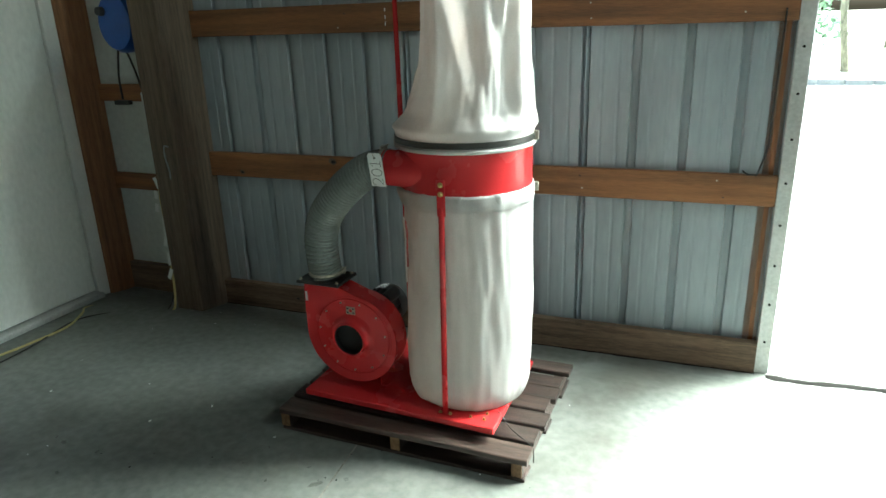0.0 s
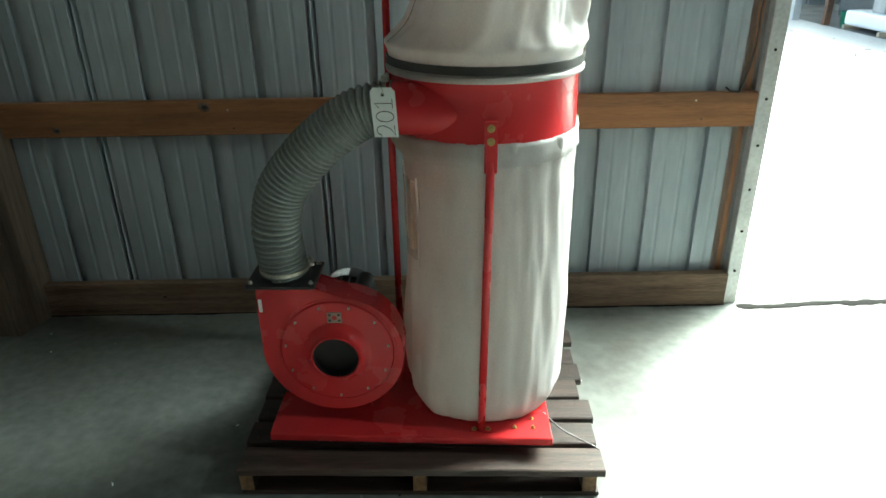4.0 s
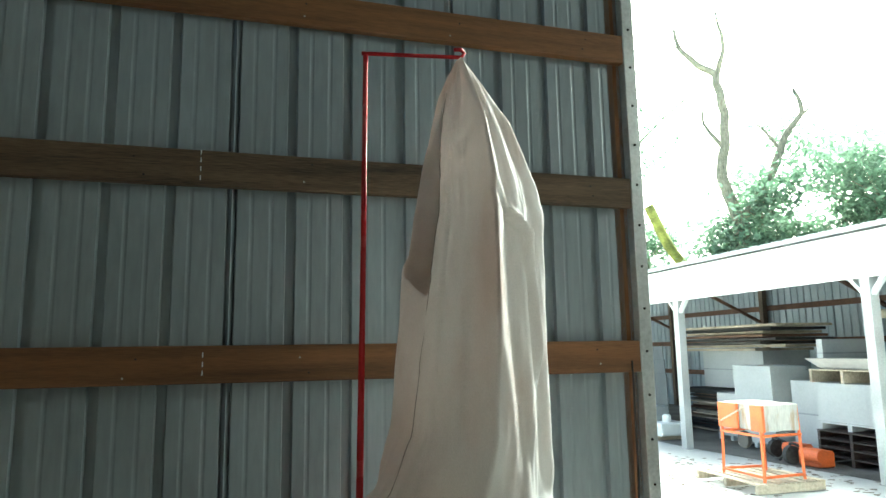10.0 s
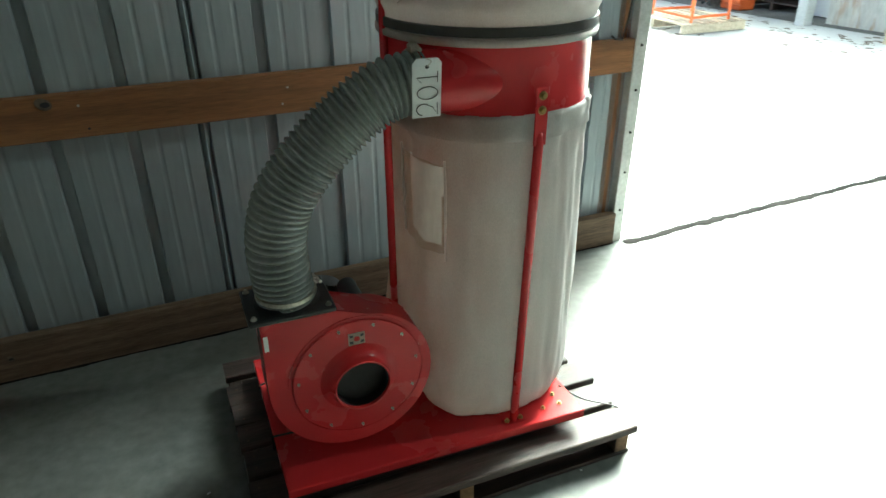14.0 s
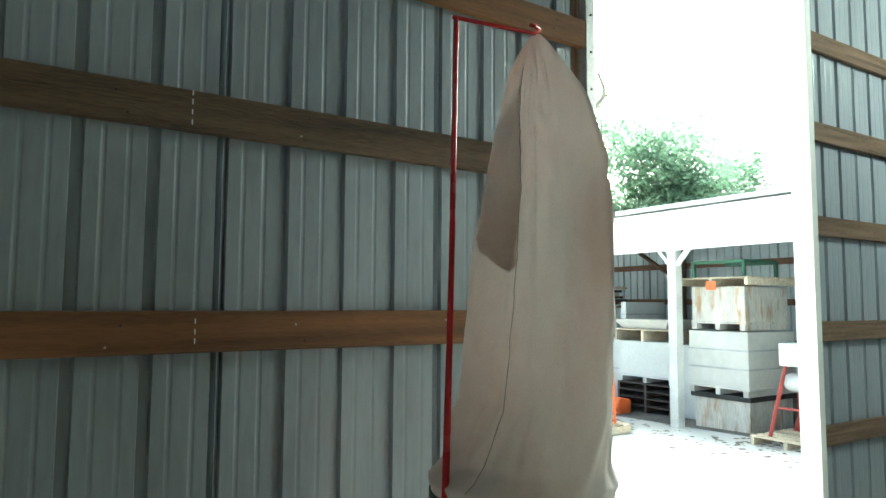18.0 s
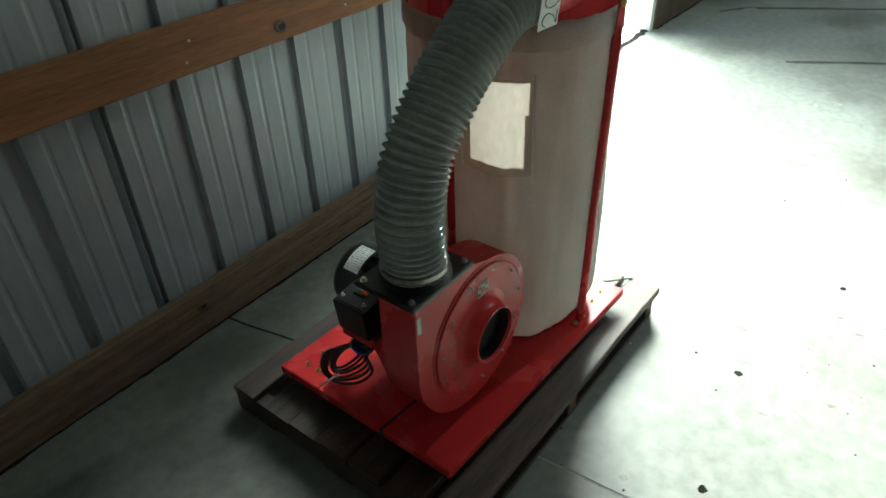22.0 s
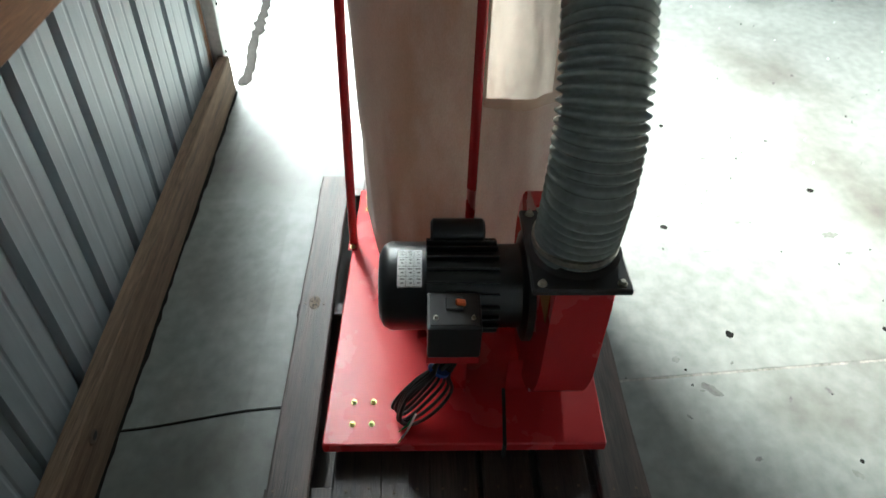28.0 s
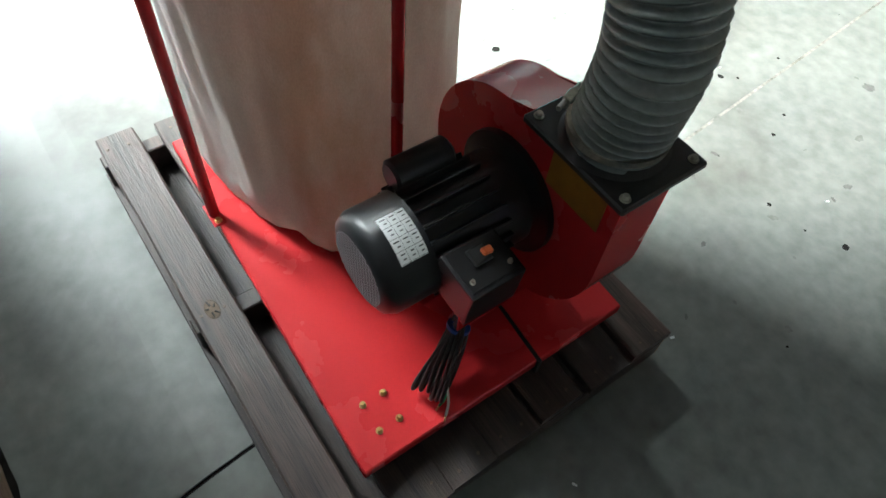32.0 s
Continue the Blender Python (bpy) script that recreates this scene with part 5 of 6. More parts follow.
part("flap", box((6.45, -1.76, 1.28), (7.05, -1.74, 1.42), 0.002, Matrix.Translation((0, -1.76, 1.3)) @ Matrix.Rotation(-0.6, 4, "X") @ Matrix.Translation((0, 1.76, -1.3))), CARD, carton)

# blue hopper machine
hop = thing("blast_cabinet", "bright blue steel hopper cabinet on four legs with two windows", "cabinet machine", (7.1, -4.2, 0))
pts = [(6.55, -3.34), (6.72, -5.13), (7.9, -5.10), (7.9, -3.06), (7.15, -3.02)]
part("body", rings([[Vector((x, y, z)) for x, y in pts] for z in (0.54, 2.04)]), BLUE, hop)
part("roof_panel", rings([[Vector((x, y, 2.04)) for x, y in pts], [Vector((7.2 + (x - 7.2) * 0.96, -4.1 + (y + 4.1) * 0.96, 2.10)) for x, y in pts]]), BLUE, hop)
part("hopper", rings([[Vector((7.2 + (x - 7.2) * 0.93, -4.1 + (y + 4.1) * 0.93, 0.54)) for x, y in pts], [Vector((7.2 + (x - 7.2) * 0.25, -4.1 + (y + 4.1) * 0.25, 0.12)) for x, y in pts]]), BLUE, hop)
for x, y in ((6.57, -3.38), (6.72, -5.09), (7.85, -5.05), (7.85, -3.1)):
    part("leg", box((x - 0.04, y - 0.04, 0), (x + 0.04, y + 0.04, 0.56), 0.004), BLUE, hop)
slope = (6.72 - 6.55) / (-5.13 + 3.34)


def face_x(y):
    return 6.55 + slope * (y + 3.34)


FACE = Matrix.Rotation(math.atan2(-slope, 1), 4, "Z")
for y0 in (-3.78, -4.42):
    wn_ = part("window", box((-0.012, -0.20, -0.40), (0.0, 0.20, 0.40), 0.003, Matrix.Translation((face_x(y0), y0, 1.32)) @ FACE), RUBBER, hop, "black-framed cabinet window")
    part("pane", box((-0.016, -0.165, -0.36), (-0.012, 0.165, 0.36), 0, Matrix.Translation((face_x(y0), y0, 1.32)) @ FACE), material("smoky pane", (0.05, 0.045, 0.04) if y0 > -4 else (0.012, 0.011, 0.012), 0.12, bump=0.02), wn_)
for y0 in (-3.55, -4.2, -4.82):
    part("port", lathe([(0.085, 0), (0.085, 0.012), (0.07, 0.014), (0.068, 0.006), (0.0, 0.005)], 24, Matrix.Translation((face_x(y0) - 0.001, y0, 1.90)) @ FACE @ Matrix.Rotation(radians(-90), 4, "Y"), None, False), HOLE, hop, "round black port")
# machine with a round guard, and a dark blue cabinet
grd = thing("grinder", "grey pedestal machine with a round guard", "machine", (8.0, -6.9, 0))
part("pedestal", box((7.8, -7.0, 0), (8.2, -6.6, 1.05), 0.02), GREYM, grd)
part("guard", lathe([(0.0, 0), (0.36, 0), (0.40, 0.02), (0.40, 0.14), (0.34, 0.16), (0, 0.16)], 32, Matrix.Translation((7.85, -7.15, 1.25)) @ Matrix.Rotation(radians(-90), 4, "Y"), None, False), GREYM, grd, "round steel guard", 40)
part("head", box((7.9, -7.1, 1.05), (8.25, -6.5, 1.75), 0.02), CARD, grd, "ochre head casting")
part("lever", tube([(7.85, -6.75, 1.2), (7.8, -6.75, 1.75)], 0.025, 8), YELLOW, grd)
cab = thing("tool_cabinet", "dark blue steel tool cabinet", "cabinet", (8.3, -8.2, 0))
part("body", box((8.1, -9.0, 0.05), (8.7, -7.5, 1.1), 0.01), BLUEPL, cab)
for k in range(3):
    d = part("drawer", box((8.085, -8.97, 0.12 + 0.32 * k), (8.1, -7.53, 0.40 + 0.32 * k), 0.004), BLUEPL, cab)
    part("handle", box((8.07, -8.5, 0.33 + 0.32 * k), (8.085, -8.0, 0.35 + 0.32 * k), 0.002), STEEL, d)
lock = thing("steel_cabinet", "tall grey steel cabinet against the far wall", "cabinet", (10.0, -1.5, 0))
part("body", box((9.6, -1.85, 0), (10.1, -1.05, 2.55), 0.01), GREYM, lock)
part("door", box((9.585, -1.82, 0.06), (9.6, -1.08, 2.5), 0.004), GREYM, lock)
part("handle", box((9.57, -1.50, 1.25), (9.585, -1.42, 1.42), 0.004), RUBBER, lock)
blk = thing("dark_cabinet", "black steel cabinet in the corner", "cabinet", (8.6, -1.5, 0))
part("body", box((8.3, -1.75, 0), (8.9, -1.15, 1.7), 0.01), DARK, blk)
part("door", box((8.285, -1.73, 0.05), (8.3, -1.17, 1.66), 0.004), DARK, blk)
# pallet rack along the far wall
rack = thing("pallet_rack", "tall pallet rack with red and white beams", "rack", (10.7, -5.2, 0))
for y in (-0.75, -3.55, -6.35, -9.15):
    for x in (10.25, 11.35):
        part("upright", box((x - 0.04, y - 0.04, 0), (x + 0.04, y + 0.04, 4.3), 0.004), material("dark green steel", (0.03, 0.055, 0.045), 0.5), rack)
    beam((10.25, y, 0.3), (11.35, y, 1.4), 0.03, 0.03, RACK, rack, "brace")
    beam((11.35, y, 1.9), (10.25, y, 3.0), 0.03, 0.03, RACK, rack, "brace")
for z in (0.35, 1.75, 3.22):
    for y in (-0.79, -3.59, -6.39):
        for x in (10.21, 11.33):
            b = part("beam", box((x - 0.03, y - 2.72, z), (x + 0.03, y, z + 0.11), 0.004), RACK, rack, "dark red beam")
        if z > 3:
            for k in range(3):
                part("beam_tape", box((10.172, y - 2.3 + k * 0.85, z + 0.01), (10.178, y - 1.85 + k * 0.85, z + 0.10)), WHITE, b, "white tape")
    part("shelf_deck", box((10.22, -9.1, z + 0.112), (11.38, -0.8, z + 0.135), 0.002), DARK, rack)
rng = random.Random(5)
KINDS = (("timber_bundle", "bundle of dark old boards on the rack", "boards"), ("scrap_box", "dusty dark box of parts on the rack", "box"), ("machine_part", "dark machine part stored on the rack", "machine part"))
for z, tall_ in ((0.49, 0.9), (1.89, 0.95), (3.36, 0.62)):
    y = -0.9
    while y > -8.8:
        w, h, d = rng.uniform(0.4, 1.1), rng.uniform(0.3, 1) * tall_, rng.uniform(0.5, 1.0)
        nm, lb, ct = KINDS[rng.randrange(3)]
        th = thing(nm, lb, ct, (10.8, y - w / 2, z), group="stored on the rack")
        mat = (DARK, DARK, CARD, GREYM, TRUSS, DARK)[rng.randrange(6)]
        x0 = 10.3 + rng.uniform(0, 0.2)
        if nm == "timber_bundle":
            for k in range(4):
                part("board", box((x0, y - w, z + k * h / 5), (x0 + d, y - rng.uniform(0, 0.1), z + (k + 0.85) * h / 5), 0.003), mat, th)
        elif nm == "scrap_box":
            part("box", box((x0, y - w * 0.9, z), (x0 + d, y, z + h * 0.7), 0.006), mat, th)
            part("dust_cover", box((x0 + 0.05, y - w * 0.8, z + h * 0.7), (x0 + d - 0.1, y - 0.1, z + h * 0.85), 0.02), DARK, th)
        else:
            bm = tube([(x0 + 0.2, y - w, z + h * 0.4), (x0 + 0.2, y - w * 0.6, z + h * 0.4), (x0 + 0.2, y - w * 0.55, z + h * 0.4), (x0 + 0.2, y, z + h * 0.4)], [h * 0.38, h * 0.38, h * 0.2, h * 0.2], 14)
            part("casting", bm, mat, th, "", 40)
            part("foot", box((x0, y - w, z), (x0 + 0.4, y, z + 0.06), 0.005), mat, th)
        y -= w + rng.uniform(0.05, 0.35)
# low clutter in front of the rack
for k, (x, y, w, h) in enumerate(((9.3, -2.6, 0.9, 0.9), (9.2, -3.9, 1.0, 1.2), (9.4, -5.6, 1.2, 0.8), (9.3, -6.3, 0.8, 1.4), (9.2, -9.6, 1.2, 1.5))):
    th = thing("workbench" if k % 2 else "parts_bin", "dark cluttered bench by the rack" if k % 2 else "dark steel bin by the rack", "bench" if k % 2 else "bin", (x, y, 0), group="clutter by the rack")
    part("top", box((x, y - w, h - 0.06), (x + 0.6, y, h), 0.005), TRUSS if k % 2 else GREYM, th)
    for dx in (0.03, 0.53):
        for dy in (0.03, w - 0.09):
            part("leg", box((x + dx, y - dy - 0.06, 0), (x + dx + 0.05, y - dy, h - 0.06), 0.003), DARK, th)
    part("panel", box((x + 0.06, y - w + 0.08, 0.1), (x + 0.5, y - 0.08, h - 0.08), 0.01), DARK, th)
for k in range(2):
    mk = thing("floor_mark", "dark tyre-worn line on the floor", "floor mark", kind="structure")
    (xa, ya), (xb, yb) = (((4.45, -0.15), (7.2, -4.9)), ((3.55, -0.85), (5.6, -4.4)))[k]
    rows = []
    for i in range(40):
        t = i / 39
        w = (0.028 if k == 0 else 0.02) * (0.6 + 0.8 * abs(noise.noise(Vector((t * 14, k, 0)))))
        c = Vector((xa + (xb - xa) * t, ya + (yb - ya) * t, floor_z(ya + (yb - ya) * t) + 0.0014)) + Vector((0.02, 0.01, 0)) * noise.noise(Vector((t * 9, 3, k)))
        rows.append([c + Vector((-w, -w * 0.6, 0)), c + Vector((w, w * 0.6, 0))])
    part("stain", rings(rows, False, False), material("tyre dirt", (0.05, 0.05, 0.047), 0.8, vary=0.3, scale=6, fine=30), mk)
# ragged gravel line at the doorway; its black also paints the step's shade
sill = thing("threshold", "broken concrete edge with gravel and painted step shade at the doorway", "threshold", kind="structure")
rows = []
for i in range(80):
    t = i / 79
    c = Vector((1.80 + 2.05 * t, 0.03 + 0.105 * t, -0.042))
    w = 0.016 + 0.026 * abs(noise.noise(Vector((t * 22, 0, 1)))) + 0.014 * abs(noise.noise(Vector((t * 60, 4, 1))))
    o = 0.02 * noise.noise(Vector((t * 7, 9, 1))) + 0.012 * noise.noise(Vector((t * 25, 9, 5)))
    rows.append([c + Vector((0, o - w, 0.002)), c + Vector((0, o, 0.006)), c + Vector((0, o + w, 0.002))])
part("debris_shade", rings(rows, False, False), DIRT, sill, "", True)
rngd = random.Random(9)
bm = bmesh.new()
for k in range(90):
    a = rngd.random()
    if a < 0.45:
        x, y = rngd.uniform(-0.9, 1.6), rngd.uniform(-2.6, -1.3)
    elif a < 0.8:
        x, y = rngd.uniform(0.15, 2.6), rngd.uniform(-2.6, -1.1)
    else:
        x, y = rngd.uniform(-2, 6), rngd.uniform(-5, -0.2)
    s = rngd.uniform(0.002, 0.006) * (2.2 if rngd.random() < 0.12 else 1)
    n = 9
    vs_ = [bm.verts.new((x + s * rngd.uniform(0.75, 1.3) * math.cos(2 * math.pi * i / n), y + s * rngd.uniform(0.75, 1.15) * math.sin(2 * math.pi * i / n), floor_z(y) + 0.0009)) for i in range(n)]
    bm.faces.new(vs_)
tagged(part("floor_spots", bm, DIRT), "dark specks and oil drips on the concrete", "stains", kind="stuff")

# ---------------------------------------------------------------- the yard and the shed's contents
def crate_box(x0, x1, y0, y1, z0, z1, name, label, mat, lid=None, bands=0, skid=True):
    th = thing(name, label, "crate", ((x0 + x1) / 2, (y0 + y1) / 2, z0), group="crates in the shed")
    z = z0
    if skid:
        for y in (y0 + 0.02, (y0 + y1) / 2 - 0.04, y1 - 0.1):
            part("skid", box((x0, y, z0), (x1, y + 0.08, z0 + 0.09), 0.004), mat, th)
        part("deck", box((x0, y0, z0 + 0.09), (x1, y1, z0 + 0.12), 0.003), mat, th)
        z = z0 + 0.12
    part("box", box((x0 + 0.015, y0 + 0.015, z), (x1 - 0.015, y1 - 0.015, z1), 0.006), mat, th)
    for k in range(bands):
        zz = z + (z1 - z) * (k + 1) / (bands + 1)
        part("band", box((x0 + 0.004, y0 + 0.004, zz - 0.012), (x1 - 0.004, y1 - 0.004, zz + 0.012)), GREYM, th)
    if lid:
        part("lid", box((x0 - 0.03, y0 - 0.03, z1), (x1 + 0.03, y1 + 0.03, z1 + 0.07), 0.004), lid, th)
    return th


RUST = material("rusty white steel", (0.43, 0.41, 0.375), 0.7, vary=0.14, scale=2.5, fine=14, stretch=(3, 3, 0.7), bump=0.2, stain=0.45, stain_tint=(0.6, 1.1, 1.5), stain_scale=1.3)
PALE = material("pale white tank", (0.42, 0.43, 0.42), 0.5, vary=0.05, scale=2, fine=30, bump=0.05)
crate_box(8.25, 9.35, 3.53, 4.47, -0.16, 0.33, "steel_bin", "rust-streaked white steel bin with a dark rim", RUST, DARK, 0, False)
crate_box(8.2, 9.4, 3.50, 4.52, 0.40, 1.32, "wooden_crate", "white planked crate with bands on a pallet", CRATE, None, 2)
crate_box(8.25, 9.35, 3.56, 4.49, 1.34, 1.98, "rusty_bin", "rust-stained white bin stacked on a crate", RUST, None, 0, True)
lid = pallet_at(8.15, 3.45, 2.0, 1.2, 1.2, "pallet", "pale pallet lying on the stacked bins", PALEWOOD)
part("orange_flag", box((8.13, 3.95, 1.93), (8.14, 4.12, 2.06)), ORANGE, lid, "orange rag")
gf = thing("steel_trestle", "dark green steel frame on top of the stack", "trestle", (8.6, 4.0, 2.12))
for a, b in (((8.3, 3.6, 2.12), (8.3, 3.6, 2.36)), ((8.3, 4.45, 2.12), (8.3, 4.45, 2.36)), ((8.3, 3.6, 2.35), (8.3, 4.45, 2.35)), ((9.1, 3.6, 2.12), (9.1, 3.6, 2.36)), ((9.1, 3.6, 2.35), (9.1, 4.45, 2.35)), ((8.3, 3.6, 2.35), (9.1, 3.6, 2.35))):
    beam(a, b, 0.05, 0.05, material("green steel", (0.03, 0.10, 0.06), 0.5), gf, "bar")
for k in range(4):
    pallet_at(8.6, 5.1, -0.14 + 0.125 * k, 1.1, 1.25, "pallet", "weathered pallet in a low stack", PALLET)
crate_box(8.6, 9.6, 5.12, 6.33, 0.37, 1.07, "white_chest", "large plain white chest on a pallet stack", PALE, None, 0, True)
crate_box(8.65, 9.5, 4.66, 5.05, -0.12, 1.05, "white_cabinet", "tall white cabinet in the shed", PALE, None, 0, False)
pallet_at(8.55, 5.1, 1.08, 1.1, 1.25, "pallet", "pale pallet on the white chest", PALEWOOD, 0.2)
pan = thing("metal_tray", "bent pale metal tray on the pallet", "tray", (9.0, 5.7, 1.29))
part("tray", rings([[Vector((9.0 + sx * 0.35, 5.75 + sy * 0.45, 1.29)) for sx, sy in ((-1, -1), (1, -1), (1, 1), (-1, 1))], [Vector((9.0 + sx * 0.5, 5.75 + sy * 0.62, 1.45)) for sx, sy in ((-1, -1), (1, -1), (1, 1), (-1, 1))]]), CRATE, pan)
# stand with red legs
pallet_at(7.55, 2.13, -0.09, 0.95, 0.95, "pallet", "pale pallet under the red stand")
stand = thing("red_stand", "white drum machine on splayed red legs", "machine stand", (8.0, 2.58, 0.03))
for sx in (-1, 1):
    for sy in (-1, 1):
        beam((8.0 + sx * 0.33, 2.58 + sy * 0.30, 0.03), (8.0 + sx * 0.16, 2.58 + sy * 0.16, 0.95), 0.04, 0.04, RACK, stand, "leg")
beam((7.75, 2.36, 0.4), (7.75, 2.80, 0.4), 0.03, 0.03, RACK, stand, "stretcher")
part("hopper", box((7.78, 2.36, 0.93), (8.25, 2.80, 1.22), 0.01), CRATE, stand, "white hopper")
part("drum", lathe([(0.0, -0.2), (0.10, -0.2), (0.12, -0.15), (0.12, 0.15), (0.10, 0.2), (0, 0.2)], 20, Matrix.Translation((7.95, 2.58, 0.72)) @ Matrix.Rotation(radians(90), 4, "X")), PALE, stand, "", 40)
# orange machine on its pallet
pallet_at(5.95, 4.55, -0.12, 1.0, 1.2, "pallet", "raw wooden pallet under the orange stand", PALEWOOD)
om = thing("orange_stand", "orange tubular stand with a sheet-metal hood", "machine stand", (6.3, 5.0, 0))
for x, y in ((6.12, 4.62), (6.12, 5.38), (6.75, 4.66), (6.75, 5.34)):
    beam((x, y, 0.0), (6.43 + (x - 6.43) * 0.92, 5.0 + (y - 5.0) * 0.94, 0.92), 0.035, 0.035, ORANGE, om, "leg")
for z in (0.06, 0.55):
    for a, b in (((6.12, 4.62, z), (6.12, 5.38, z)), ((6.12, 5.38, z), (6.75, 5.34, z)), ((6.12, 4.62, z), (6.75, 4.66, z))):
        beam(a, b, 0.03, 0.03, ORANGE, om, "rail")
part("side_panel", box((6.12, 5.05, 0.60), (6.16, 5.42, 0.92), 0.004), ORANGE, om)
part("side_panel", box((6.12, 4.58, 0.60), (6.16, 4.80, 0.92), 0.004), ORANGE, om)
part("hood", box((6.17, 4.62, 0.60), (6.7, 5.38, 0.93), 0.01), RUST, om, "dull metal hood")
part("wheel", lathe([(0.0, -0.03), (0.10, -0.03), (0.11, 0), (0.10, 0.03), (0, 0.03)], 20, Matrix.Translation((6.14, 4.95, 0.48)) @ Matrix.Rotation(radians(90), 4, "Y")), RUBBER, om, "black pulley wheel", 40)
beam((6.11, 5.35, 0.68), (6.11, 4.9, 0.88), 0.02, 0.02, PALEWOOD, om, "lever")
# white cartons, boxes and a tank behind
for x0, x1, y0, y1, z0, z1, nm, lb in ((8.8, 9.6, 7.5, 8.5, -0.15, 1.30, "white_carton", "stack of white plastic-wrapped cartons"), (9.0, 9.7, 6.65, 7.3, -0.15, 1.06, "white_cabinet", "tall pale steel cabinet in the shed"),
                                       (10.2, 11.4, 9.3, 11.3, 0.75, 1.55, "white_tank", "long white tank on a pile of timber"), (9.0, 9.6, 8.5, 9.3, -0.15, 0.75, "white_carton", "white wrapped carton on the ground"),
                                       (8.9, 10.0, 5.3 + 1.1, 6.55, 1.3, 1.75, "white_carton", "white carton on a stack")):
    crate_box(x0, x1, y0, y1, z0, z1, nm, lb, PALE, None, 1, z0 < 0)
wood = thing("timber_pile", "dark pile of old boards under the shed roof", "timber", (10.8, 10.2, -0.2))
rngw = random.Random(3)
for k in range(26):
    z = -0.2 + 0.035 * k
    part("board", box((10.0 + rngw.uniform(-0.1, 0.2), 8.9 + rngw.uniform(-0.3, 0.2), z), (11.4, 11.6 + rngw.uniform(-0.4, 0.4), z + 0.032), 0.002), (TRUSS, DARK, PALEWOOD)[rngw.randrange(3)], wood)
top_ = thing("timber_rack", "boards and pallets stacked high in the shed", "timber", (10.5, 10.4, 1.5))
for k in range(8):
    z = 1.56 + 0.07 * k
    part("board", box((9.9 + rngw.uniform(-0.2, 0.2), 8.8 + rngw.uniform(-0.5, 0.4), z), (11.3, 11.6 + rngw.uniform(-0.4, 0.4), z + 0.05), 0.002), (TRUSS, DARK, PALEWOOD)[rngw.randrange(3)], top_)
# earth floor under the shed roof
bm = rings([[Vector((x, y, ground_z(x, y) + 0.006)) for x in (8.02, 9.5, 11.5, 13.58)] for y in (0.7, 1.0, 2.0, 3.0, 4.0, 5.0, 6.0, 7.0, 8.0, 9.0, 12.0, 21.9)], False, False)
tagged(part("shed_floor", bm, material("trodden earth", (0.15, 0.143, 0.128), 0.9, vary=0.25, scale=1.5, fine=30, bump=0.5, depth=0.01, stain=0.3)), "grey trodden earth under the shed roof", "ground", kind="structure")
# white machine, dark sheets and a post in the second bay
tub = thing("white_machine", "low white machine housing with a grey motor box on top", "machine", (8.4, 10.6, -0.23))
part("housing", box((8.1, 9.9, -0.15), (8.75, 11.35, 0.12), 0.05, None, None, 2), WHITE, tub)
part("motor_box", box((8.25, 10.35, 0.12), (8.6, 10.75, 0.42), 0.02), GREYM, tub, "grey motor box")
part("cap", lathe([(0.0, 0), (0.09, 0), (0.09, 0.12), (0.06, 0.15), (0, 0.15)], 18, Matrix.Translation((8.4, 10.15, 0.12)), None, False), WHITE, tub)
for y in (10.0, 11.2):
    part("skid", box((8.05, y, -0.232), (8.8, y + 0.08, -0.15), 0.004), PALEWOOD, tub)
for k in range(3):
    sh = thing("steel_sheet", "dark grey sheet standing upright in the shed", "sheet", (9.25, 12.4, -0.23), group="sheets in the shed")
    part("sheet", box((9.2 + 0.05 * k, 11.3 + 0.12 * k, -0.231), (9.225 + 0.05 * k, 13.7 - 0.25 * k, 1.05 + 0.32 * k), 0.004), DARKSHEET, sh)
tp = thing("timber_post", "brown timber post leaning in the shed", "post", (8.05, 11.9, -0.23))
part("post", box((7.99, 11.86, -0.232), (8.11, 11.98, 2.5), 0.005), TRUSS, tp)
gb = thing("green_bin", "small green plastic bin on the ground", "bin", (8.3, 11.6, -0.23))
part("bin", lathe([(0.0, -0.231), (0.14, -0.231), (0.18, 0.05), (0.19, 0.06), (0.17, 0.06), (0.0, 0.0)], 20, Matrix.Translation((8.35, 11.62, 0)), None, False), material("green plastic", (0.02, 0.16, 0.08), 0.5, bump=0.05), gb, "", 40)
# small red tractor parts on the ground
for k, (x, y, s) in enumerate(((8.2, 6.15, 1.0), (8.45, 6.8, 0.9))):
    tm = thing("engine", "orange-red engine block lying on the ground", "engine", (x, y, -0.17), group="machine parts on the ground")
    part("block", box((x, y - 0.22 * s, -0.17), (x + 0.3, y + 0.22 * s, 0.08), 0.03), ORANGE, tm)
    part("cylinder", tube([(x - 0.02, y - 0.3 * s, 0.02), (x - 0.02, y + 0.05, 0.02)], 0.10 * s, 16), ORANGE, tm, "", 40)
    part("flywheel", lathe([(0.0, -0.04), (0.14, -0.04), (0.14, 0.04), (0, 0.04)], 20, Matrix.Translation((x - 0.05, y + 0.28 * s, -0.02)) @ Matrix.Rotation(radians(90), 4, "X")), DARK, tm, "", 40)
    part("hose", tube(smooth_path([(x, y, 0.08), (x - 0.1, y + 0.2, 0.16), (x + 0.05, y + 0.45, 0.05), (x, y + 0.6, -0.15)], 6), 0.02, 8), RUBBER, tm, "", True)
